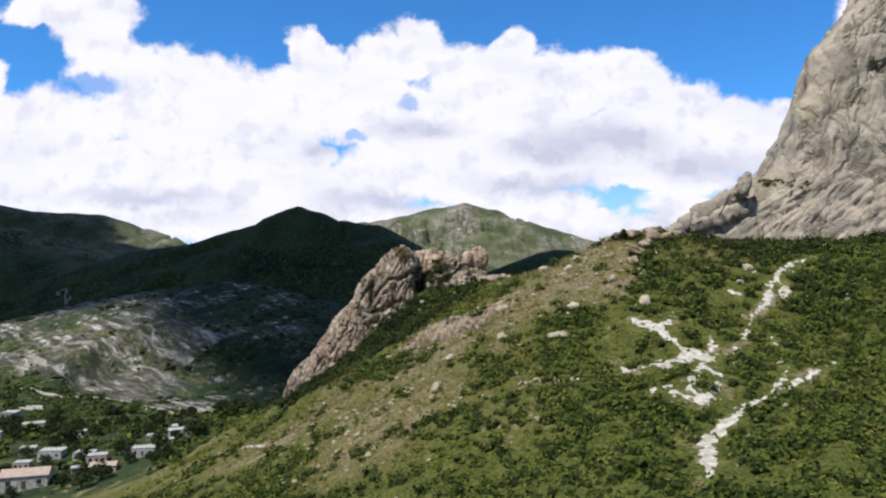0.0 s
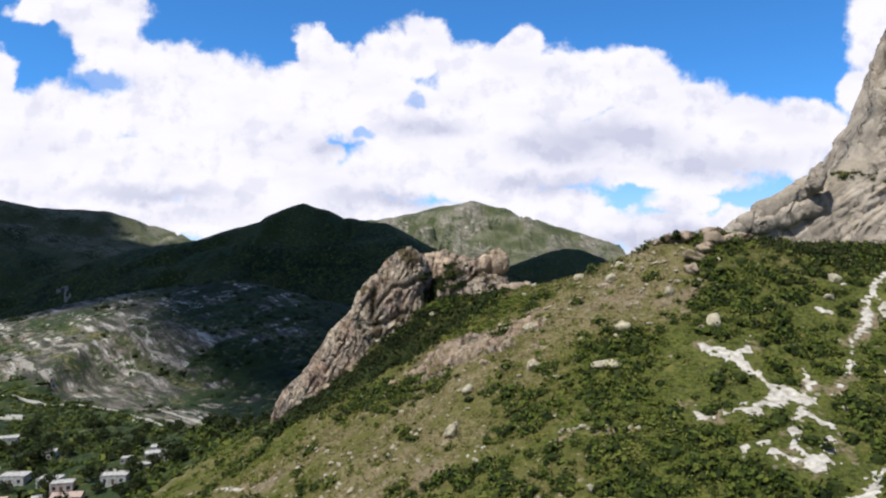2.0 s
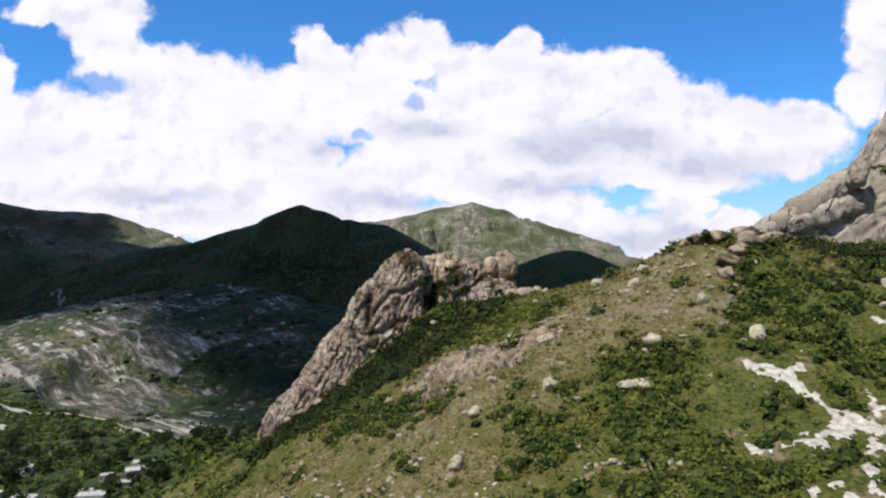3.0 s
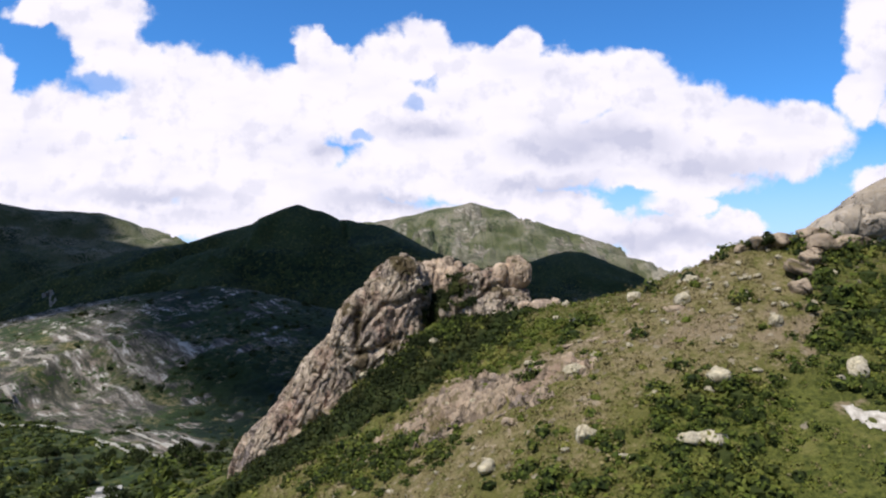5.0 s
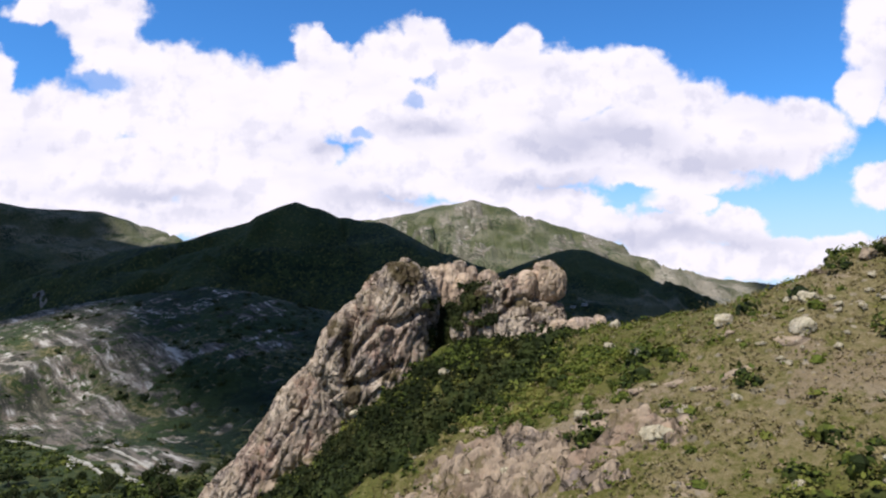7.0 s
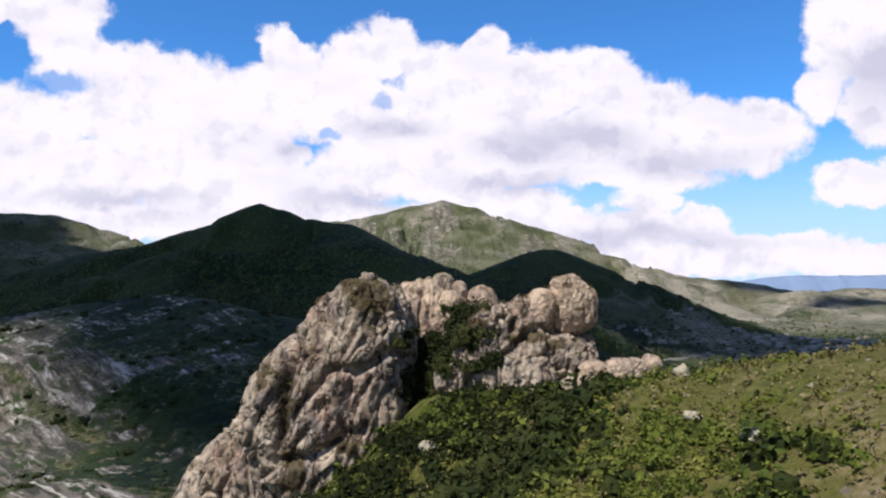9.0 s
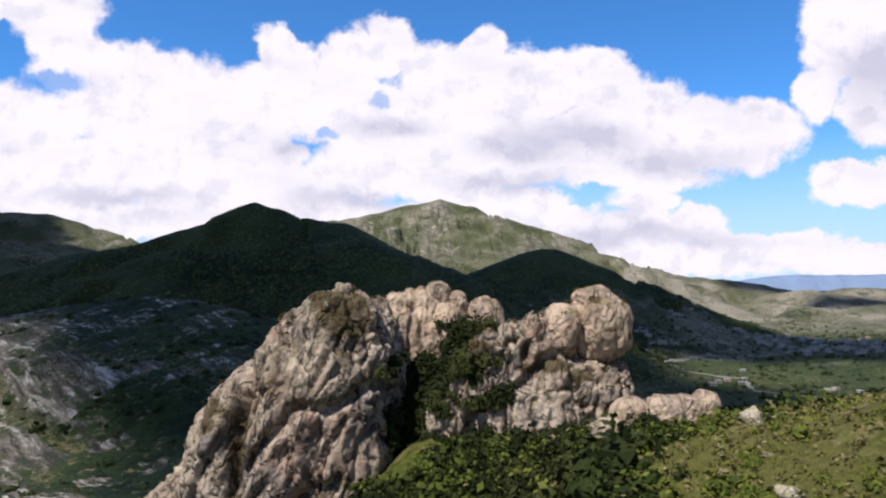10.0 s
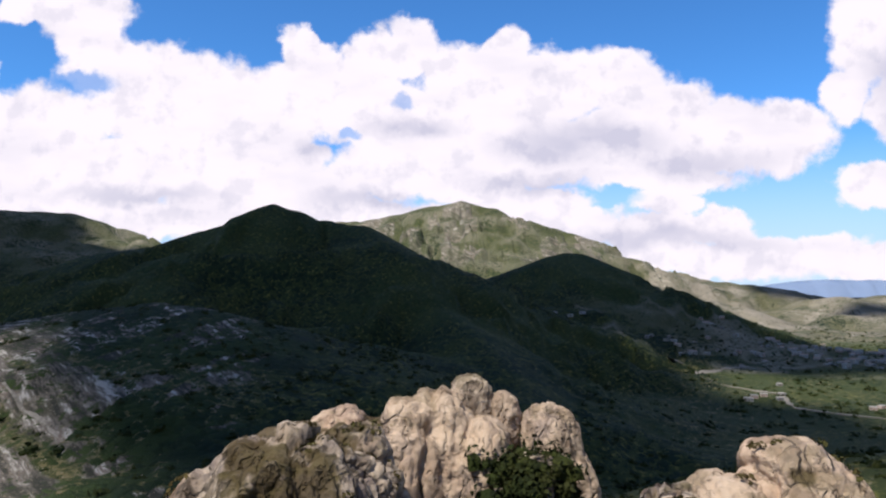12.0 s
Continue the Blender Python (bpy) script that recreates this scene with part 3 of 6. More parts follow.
# ---- ground: one sheet to the horizon ----


def axis(lo, hi, step, start, end, grow_lo, grow_hi):
    inner = np.arange(lo, hi + step, step)

    def outward(first, limit, grow):
        out, at, s = [], first, step
        while at < limit:
            s *= grow
            at += s
            out.append(at)
        return out

    left = [-v for v in outward(-lo, -start, grow_lo)]
    return np.array(left[::-1] + list(inner) + outward(inner[-1], end, grow_hi))


def trail_gap(x, y, lines):
    """Distance from the nearest trail, less its half width."""
    best = np.full(np.shape(x), 1e3)
    for nodes in lines:
        for (ax, ay, aw), (bx, by, bw) in zip(nodes, nodes[1:]):
            dx, dy = bx - ax, by - ay
            t = np.clip(((x - ax) * dx + (y - ay) * dy) / (dx * dx + dy * dy), 0, 1)
            best = np.minimum(best, np.hypot(x - ax - t * dx, y - ay - t * dy) - (aw + t * (bw - aw)))
    return best


# trails: plan and half width
FORK_TRAILS = [
    [(27.0, 95.8, 0.7), (28.4, 94.8, 1.1), (30.0, 93.6, 0.9), (31.2, 91.4, 0.5), (31.8, 89.8, 0.8), (32.5, 88.4, 1.4)],
    [(30.0, 93.6, 0.5), (31.6, 95.2, 0.4), (33.0, 97.4, 0.15)],
    [(32.5, 88.2, 1.3), (29.5, 86.4, 0.8), (26.6, 84.8, 0.7), (24.4, 84.4, 0.35), (23.0, 84.9, 0.45), (22.4, 87.8, 0.15)],
    [(32.5, 88.2, 1.0), (33.6, 86.8, 0.5), (35.2, 88.9, 0.7), (36.3, 92.5, 0.2)],
]
LOOP_TRAILS = [
    [(32.9, 87.4, 0.5), (32.5, 85.1, 0.5), (33.4, 83.0, 0.5), (32.9, 81.0, 0.45), (30.8, 77.8, 0.6), (28.9, 77.4, 0.6), (28.7, 79.0, 0.4), (29.2, 80.5, 0.5), (30.6, 83.2, 0.4), (32.2, 85.1, 0.5)],
    [(30.8, 77.8, 0.6), (29.0, 76.7, 0.8), (27.1, 78.3, 0.7), (26.5, 80.3, 0.5), (24.6, 79.9, 0.2)],
]
EAST_TRAILS = [
    [(23.6, 61.0, 0.3), (24.5, 63.1, 0.6), (26.6, 68.7, 0.8), (28.3, 70.5, 0.9), (32.3, 73.9, 0.9), (35.0, 76.2, 0.6), (37.4, 77.8, 0.7), (39.9, 80.2, 0.3), (42.2, 83.6, 0.3)],
    [(35.8, 76.7, 0.5), (39.7, 78.3, 0.5), (43.9, 81.1, 0.6), (47.4, 83.3, 0.3)],
    [(60.5, 112.0, 0.4), (55.5, 109.5, 0.6), (51.7, 106.0, 0.7), (49.4, 103.0, 0.7), (47.1, 99.6, 0.6), (44.3, 97.4, 0.4), (42.6, 94.6, 0.2), (40.5, 91.6, 0.4), (36.9, 87.7, 0.15)],
    [(51.9, 103.6, 0.9), (51.0, 101.8, 0.7)], [(43.0, 102.4, 0.35), (44.4, 101.6, 0.4)], [(47.8, 108.6, 0.4), (49.2, 107.6, 0.3)], [(43.5, 91.4, 0.25), (43.5, 89.2, 0.3)],
]
TRAILS = FORK_TRAILS + LOOP_TRAILS + EAST_TRAILS
FAINT = [
    [(9.9, 87.4, 0.4), (13.0, 86.5, 0.5), (16.9, 84.8, 0.4)], [(1.7, 89.0, 0.25), (5.3, 88.8, 0.4), (6.8, 89.2, 0.3)],
    [(-39.0, 125.3, 0.5), (-30.2, 117.7, 0.6), (-23.0, 111.5, 0.5), (-17.0, 105.5, 0.35)],
]


def in_outcrop(x, y):
    return (np.hypot((x + 16) / 19, (y - 146) / 4.5) < 1) | (np.hypot((x - 4) / 10, (y - 143) / 4) < 1) | (np.hypot((x + 4) / 9, (y - 148) / 8) < 1)


def in_monolith(x, y):
    return (np.abs((x - 135) / 90) ** 2.8 + np.abs((y - 132) / np.where(y < 132, 10.0, 38.0)) ** 2.8) < 1


def masks(x, y, z):
    """How bare, how dry and how thick with scrub the ground is."""
    n = fbm(x / 45, y / 45, octaves=4, seed=41)
    fine = fbm(x / 12, y / 12, octaves=3, seed=43)
    near = smooth(np.hypot(x, y - 80), 260, 160)
    # grey limestone slope west of the hill, tan hills in the east
    streak = fbm((0.61 * x + 0.79 * y) / 10, (0.79 * x - 0.61 * y) / 75, octaves=4, seed=47)
    foot = np.interp(x, [-400, -192, -152, -110, -61, -30], [400, 319, 303, 272, 222, 190])
    grey = smooth(x, -50, -90) * smooth(y - foot + 9 * fine, -4, 14) * smooth(y, 640, 540)
    east = smooth(x + 0.47 * (y - 222) + 14 * n, -48, -68)
    bare = grey * np.clip(0.86 + 0.55 * streak + 0.2 * fine, 0.3, 1) * (0.2 + 0.8 * np.maximum(east, 0.95 * smooth(fbm((0.8 * x - 0.6 * y) / 9, (0.6 * x + 0.8 * y) / 34, octaves=4, seed=49), -0.02, 0.3)))
    tan = smooth(x + 60 * n, 400, 540) * smooth(y, 1000, 1250) * smooth(y, 3000, 2300)
    rocky_b = smooth(y, 1500, 1750) * smooth(np.abs(x - 60), 520, 300) * smooth(fbm(x / 70, y / 150, octaves=5, seed=53, gain=0.6), 0.05, 0.55)
    bare = np.maximum(bare, np.maximum(tan * np.clip(0.78 + 0.3 * n + 0.5 * fbm(x / 90, y / 90, octaves=4, seed=59), 0, 1), 0.95 * rocky_b))
    dry = near * np.clip(0.08 + 0.55 * np.exp(-(((x - 26) / 12) ** 2 + ((y - 128) / 9) ** 2)) + 0.5 * np.exp(-(((x + 6) / 20) ** 2 + ((y - 98) / 15) ** 2)) + 0.9 * np.exp(-(((x + 24) / 9) ** 2 + ((y - 113) / 6) ** 2)) + 0.8 * np.exp(-(((x + 5) / 9) ** 2 + ((y - 91) / 9) ** 2)) + 0.45 * fbm(x / 9, y / 9, octaves=3, seed=45) + 0.9 * np.exp(-(((x - 18) / 11) ** 2 + ((y - 109.5) / 7.5) ** 2)) + 0.75 * np.exp(-(((x - 27) / 9) ** 2 + ((y - 116) / 7) ** 2)) + 0.7 * np.exp(-(((x - 26) / 8) ** 2 + ((y - 106.5) / 5.5) ** 2)) + 0.35 * n, 0, 1) * (1 - 0.85 * smooth(x, 6, 18) * smooth(y - 0.4 * (x - 19), 102, 95))
    bare = np.maximum(bare, near * np.clip(1.05 * np.exp(-(((x - 3) / 9) ** 2 + ((y - 116) / 6) ** 2)) + 0.5 * np.exp(-(((x - 17) / 9) ** 2 + ((y - 113) / 6) ** 2)) + 0.25 * fine - 0.1, 0, 1))
    bare = np.maximum(bare, near * np.clip(0.75 * np.exp(-(((x + 4) / 6) ** 2 + ((y - 91) / 6) ** 2)) + 0.7 * np.exp(-(((x + 24) / 7) ** 2 + ((y - 112) / 4) ** 2)) + 0.5 * fbm(x / 3, y / 3, octaves=3, seed=48) - 0.1, 0, 0.75))
    bare = np.maximum(bare, near * np.clip(0.8 * np.exp(-(((x - 24.5) / 7) ** 2 + ((y - 107.5) / 5.5) ** 2)) + 0.6 * fbm(x / 3.5, y / 3.5, octaves=3, seed=46) - 0.1, 0, 0.8) * smooth(np.hypot(x - 24.5, y - 107.5), 13, 7))
    scars = smooth(trail_gap(x, y, FAINT), 0.9, -0.1)
    bare = np.maximum(bare, np.clip(scars * (0.62 + 0.9 * fbm(x / 1.6, y / 1.6, octaves=2, seed=57)), 0, 0.9))
    worn = smooth(trail_gap(x, y, TRAILS), 1.9, 0.1)
    bare = np.maximum(bare, np.clip(worn * (0.36 + 0.8 * fbm(x / 2.2, y / 2.2, octaves=3, seed=58)), 0, 0.7))
    heights = smooth(y, 1350, 1600) * smooth(x, 700, 420)
    dry = np.maximum(dry, np.clip(0.25 + 0.4 * n, 0, 0.6) * heights)
    plain = smooth(x, 60, 160) * smooth(y, 330, 520) * smooth(z, 60, 30)
    dry = np.maximum(dry, 0.75 * grey)
    dry = np.maximum(dry, np.maximum(0.95 * tan, plain * (0.3 + 0.4 * n)))
    bare = np.maximum(bare, plain * np.clip(0.1 + 0.5 * fine, 0, 0.5))
    dense = np.clip(0.74 + 0.25 * n - 0.26 * bare - 0.12 * tan - 0.2 * smooth(y, 1400, 1650), 0.05, 0.95) * (1 - near)
    dense = dense + grey * (0.55 * (1 - east) * (1 - smooth(bare, 0.4, 0.7)) + 0.2 * smooth(y, 370, 430))
    dense = np.maximum(dense, (0.92 + 0.15 * n) * smooth(x, -46, -66) * smooth(y, 138, 152) * smooth(y - foot, 6, -6))
    basin = smooth(x, -40, -75) * smooth(y - foot, 8, -8)
    # worked, stony ground between the fields and the town
    worked = smooth(1.3 - np.hypot((x - 310) / 150, (y - 872) / 95) + 0.7 * fbm(x / 60, y / 25, octaves=4, seed=67), 0.25, 0.75)
    dense = dense * (1 - 0.5 * worked)
    return np.clip(bare, 0, 1), np.clip(dry, 0, 1), dense * (1 - 0.1 * basin), np.maximum(tan * smooth(z, -40, 10), np.maximum(0.9 * worked, np.clip(0.62 + 0.35 * n, 0, 0.9) * heights))


def build_ground():
    xs = axis(-110.0, 96.0, 1.1, -3900.0, 3900.0, 1.02, 1.02)
    ys = axis(24.0, 180.0, 1.1, -900.0, 4700.0, 1.06, 1.0145)
    gx, gy = np.meshgrid(xs, ys)
    gz = land(gx, gy)
    nx, ny = len(xs), len(ys)
    k = np.arange(nx * ny).reshape(ny, nx)
    faces = np.stack([k[:-1, :-1], k[:-1, 1:], k[1:, 1:], k[1:, :-1]], -1).reshape(-1, 4)
    me = mesh_from("ground", np.stack([gx, gy, gz], -1).reshape(-1, 3), faces, LAND)
    for name, values in zip(("bare", "dry", "dense", "parched"), masks(gx, gy, gz)):
        me.attributes.new(name, "FLOAT", "POINT").data.foreach_set("value", values.astype(np.float32).ravel())
    tagged(new("ground", me), "scrub-covered hillside, valley and mountains with bare pale limestone patches", "ground", kind="structure")


build_ground()


def build_trail(nodes, label, lift=0.12, step=0.19):
    """A worn patch that drapes over the slope, with ragged edges and islands of turf."""
    pts = np.array(nodes)
    gx, gy = np.meshgrid(np.arange(pts[:, 0].min() - 2, pts[:, 0].max() + 2, step), np.arange(pts[:, 1].min() - 2, pts[:, 1].max() + 2, step))
    gap = trail_gap(gx, gy, [nodes]) + 0.02 + 0.36 * fbm(gx / 1.3, gy / 1.3, octaves=3, seed=61, gain=0.65) + 0.34 * fbm(gx / 0.5, gy / 0.5, octaves=2, seed=62)
    v = np.stack([gx, gy, land(gx, gy) - 0.03 + lift * smooth(-gap, 0.0, 0.35)], -1).reshape(-1, 3)
    k = np.arange(gx.size).reshape(gx.shape)
    faces = np.stack([k[:-1, :-1], k[:-1, 1:], k[1:, 1:], k[1:, :-1]], -1).reshape(-1, 4)
    faces = faces[(gap.ravel()[faces] < 0).all(1)]
    used, faces = np.unique(faces, return_inverse=True)
    me = mesh_from("trail", v[used], faces.reshape(-1, 4), TRACK)
    return tagged(new("trail", me), label, "trail", "trails on the hill", "structure")


for nodes in TRAILS:
    build_trail(nodes, "pale eroded footpath worn through the green scrub")
for nodes in ([(1.4, 90.0, 0.2), (3.4, 90.2, 0.25), (5.4, 90.3, 0.25), (6.6, 91.2, 0.3), (6.9, 92.4, 0.2)], [(-39.0, 125.3, 0.25), (-34.0, 121.0, 0.35), (-30.2, 117.7, 0.35), (-26.0, 114.0, 0.25), (-23.0, 111.5, 0.25)]):
    build_trail(nodes, "narrow stony track across the dry grass")

# ---- rocks ----


def blob_verts(levels=4):
    bm = bmesh.new()
    bmesh.ops.create_icosphere(bm, subdivisions=levels, radius=1.0)
    v = np.array([p.co[:] for p in bm.verts])
    f = np.array([[p.index for p in face.verts] for face in bm.faces])
    bm.free()
    return v, f


BALL = {n: blob_verts(n) for n in (2, 3, 4)}


def squared(v, power):
    """Unit directions pushed out towards a rounded block."""
    r = (np.abs(v) ** power).sum(1) ** (-1 / power)
    return v * r[:, None]


def cells(x, y, z, seed):
    """Cells round scattered points: the gap to the next cell, a lot of its own for each cell, and its tilted face."""
    ix, iy, iz = np.floor(x), np.floor(y), np.floor(z)
    first, second, lot, tilt = np.full(x.shape, 9.0), np.full(x.shape, 9.0), np.zeros(x.shape), np.zeros(x.shape)
    for a in (-1, 0, 1):
        for b in (-1, 0, 1):
            for c in (-1, 0, 1):
                jx, jy, jz = ix + a, iy + b, iz + c
                d = np.sqrt((jx + lattice_hash(jx, jy, jz, seed) - x) ** 2 + (jy + lattice_hash(jx, jy, jz, seed + 1) - y) ** 2 + (jz + lattice_hash(jx, jy, jz, seed + 2) - z) ** 2)
                nearer = d < first
                second = np.where(nearer, first, np.minimum(second, d))
                lot = np.where(nearer, lattice_hash(jx, jy, jz, seed + 3), lot)
                tip = (lattice_hash(jx, jy, jz, seed + 4) - 0.5) * (x - jx - lattice_hash(jx, jy, jz, seed)) + (lattice_hash(jx, jy, jz, seed + 5) - 0.5) * (z - jz - lattice_hash(jx, jy, jz, seed + 2))
                tilt = np.where(nearer, tip, tilt)
                first = np.where(nearer, d, first)
    return second - first, lot, tilt


def line_gap(x, z, nodes):
    """Distance in the upright plane from a broken line."""
    best = np.full(np.shape(x), 1e3)
    for (ax, az), (bx, bz) in zip(nodes, nodes[1:]):
        dx, dz = bx - ax, bz - az
        t = np.clip(((x - ax) * dx + (z - az) * dz) / (dx * dx + dz * dz), 0, 1)
        best = np.minimum(best, np.hypot(x - ax - t * dx, z - az - t * dz))
    return best


def weather(v, normals, seed, size=1.0, crack=0.5, column=0.0, block=1.0, fine=1.0, lean=0.0, strata=0.0, joints=(), bulge=0.3):
    """Relief of weathered rock: lumps, tilted joint faces, ribs along the bedding, pits and open fissures."""
    x, y, z = v.T
    c, s = math.cos(radians(lean)), math.sin(radians(lean))
    across, along = c * x - s * z, s * x + c * z
    lump = bulge * fbm(x / (4 * size), y / (4 * size), z / (5 * size), 3, seed) + 0.05 * fbm(x / (0.7 * size), y / (0.7 * size), z / (0.9 * size), 3, seed + 7)
    wx = fbm(x / (3 * size), y / (3 * size), z / (5 * size), 3, seed + 3)
    wz = fbm(x / (2 * size) + 9, y / (2 * size), z / (2 * size), 3, seed + 5)
    # long upright joints, cross joints, and small flakes
    gap, lot, tilt = cells(across / (2.1 * size) + 0.16 * wx, y / (2.4 * size) + 0.1 * wx, along / (9.0 * size) + 0.15 * wz, seed + 11)
    gap2, lot2, tilt2 = cells(across / (1.05 * size) + 0.22 * wx, y / (1.2 * size), along / (1.9 * size) + 0.22 * wz, seed + 13)
    _, lot3, tilt3 = cells(across / (0.5 * size) + 0.2 * wx, y / (0.6 * size), along / (0.75 * size) + 0.2 * wz, seed + 17)
    some = smooth(wz + 0.4 * wx, -0.35, 0.35)
    d = lump + block * (0.5 * (lot - 0.5) + 1.1 * tilt + 0.14 * (lot2 - 0.5) + 0.5 * tilt2) - crack * (np.exp(-(gap / 0.055) ** 2) * (0.5 + 0.5 * some) + 0.4 * np.exp(-(gap2 / 0.06) ** 2) * some)
    d = size * (d + fine * (0.08 * (lot3 - 0.5) + 0.5 * tilt3))
    rib = np.abs(fbm(across / 0.8 + 0.5 * wx, y / 2.6, along / 7.0, 3, seed + 19, 0.6))
    d = d - strata * smooth(rib, 0.22, 0.0)
    steep = 1 - smooth(np.abs(normals[:, 2]), 0.35, 0.8)
    d = d - column * steep * np.abs(np.sin((x + 0.4 * y + 0.7 * wx) * 3.6)) * (0.5 + 0.5 * some)
    for depth, width, nodes in joints:
        g = line_gap(x + 0.35 * wz, z + 0.35 * wx, nodes)
        d = d - depth * np.exp(-(g / width) ** 2)
    return v + normals * d[:, None]


def vertex_normals(v, f):
    n = np.zeros_like(v)
    for k in range(1, f.shape[1] - 1):
        c = np.cross(v[f[:, k]] - v[f[:, 0]], v[f[:, k + 1]] - v[f[:, 0]])
        for j in (0, k, k + 1):
            np.add.at(n, f[:, j], c)
    return n / np.maximum(np.linalg.norm(n, axis=1), 1e-9)[:, None]


def mass(name, lumps, parent, voxel, seed, size, crack, mat, label="", column=0.0, block=1.0, fine=1.0, moss_and_clefts=(), lean=0.0, strata=0.0, joints=(), blush=(), bulge=0.3):
    """Rounded lumps grown into one mass, then weathered."""
    verts, faces = [], []
    for centre, radii, turn, power in lumps:
        v, f = BALL[4]
        m = np.array(Euler([radians(a) for a in turn]).to_matrix())
        faces.append(f + sum(len(q) for q in verts))
        verts.append((squared(v, power) * radii) @ m.T + centre)
    raw = new("raw", mesh_from("raw", np.concatenate(verts), np.concatenate(faces), mat))
    grow = raw.modifiers.new("grow", "REMESH")
    grow.mode, grow.voxel_size = "VOXEL", voxel
    me = bpy.data.meshes.new_from_object(raw.evaluated_get(bpy.context.evaluated_depsgraph_get()))
    v = np.zeros(len(me.vertices) * 3, np.float32)
    me.vertices.foreach_get("co", v)
    f = np.zeros(len(me.loops), np.int32)
    me.loops.foreach_get("vertex_index", f)
    v, f = v.reshape(-1, 3).astype(float), f.reshape(-1, 4)
    bpy.data.objects.remove(raw), bpy.data.meshes.remove(me)
    # soften the seams between the lumps
    e = np.concatenate([f[:, [k, (k + 1) % 4]] for k in range(4)])
    for _ in range(4):
        total, count = np.zeros_like(v), np.zeros(len(v))
        np.add.at(total, e[:, 0], v[e[:, 1]])
        np.add.at(count, e[:, 0], 1)
        v = 0.5 * v + 0.5 * total / count[:, None]
    v = weather(v, vertex_normals(v, f), seed, size, crack, column, block, fine, lean, strata, joints, bulge)
    me = mesh_from(name, v, f, mat)
    for what, spots, most in (("moss_and_cleft", moss_and_clefts, 0.85), ("blush", blush, 1.0)):
        if spots:
            x, y, z = v.T
            patch = np.max([1.15 - np.sqrt(((x - a) / ra) ** 2 + ((z - c) / rc) ** 2) for a, c, ra, rc in spots], axis=0)
            patch = smooth(patch + 0.5 * fbm(x / 0.9, y / 0.9, z / 0.9, 4, seed + 23, 0.6), 0.05, 0.3) * most
            me.attributes.new(what, "FLOAT", "POINT").data.foreach_set("value", patch.astype(np.float32))
    return under(new(name, me), parent, label)


def drop_on(obs, x, y, high=200.0):
    """Heights and slopes where plumb lines meet the rocks; what misses them falls away."""
    trees = [BVHTree.FromPolygons([v.co for v in o.data.vertices], [p.vertices for p in o.data.polygons]) for o in obs]
    spots = []
    for a, b in zip(x, y):
        hits = [h for h in (t.ray_cast((a, b, high), (0, 0, -1)) for t in trees) if h[0] is not None]
        if hits:
            top = max(hits, key=lambda h: h[0].z)
            spots.append((a, b, top[0].z, top[1].z))
    return np.array(spots)


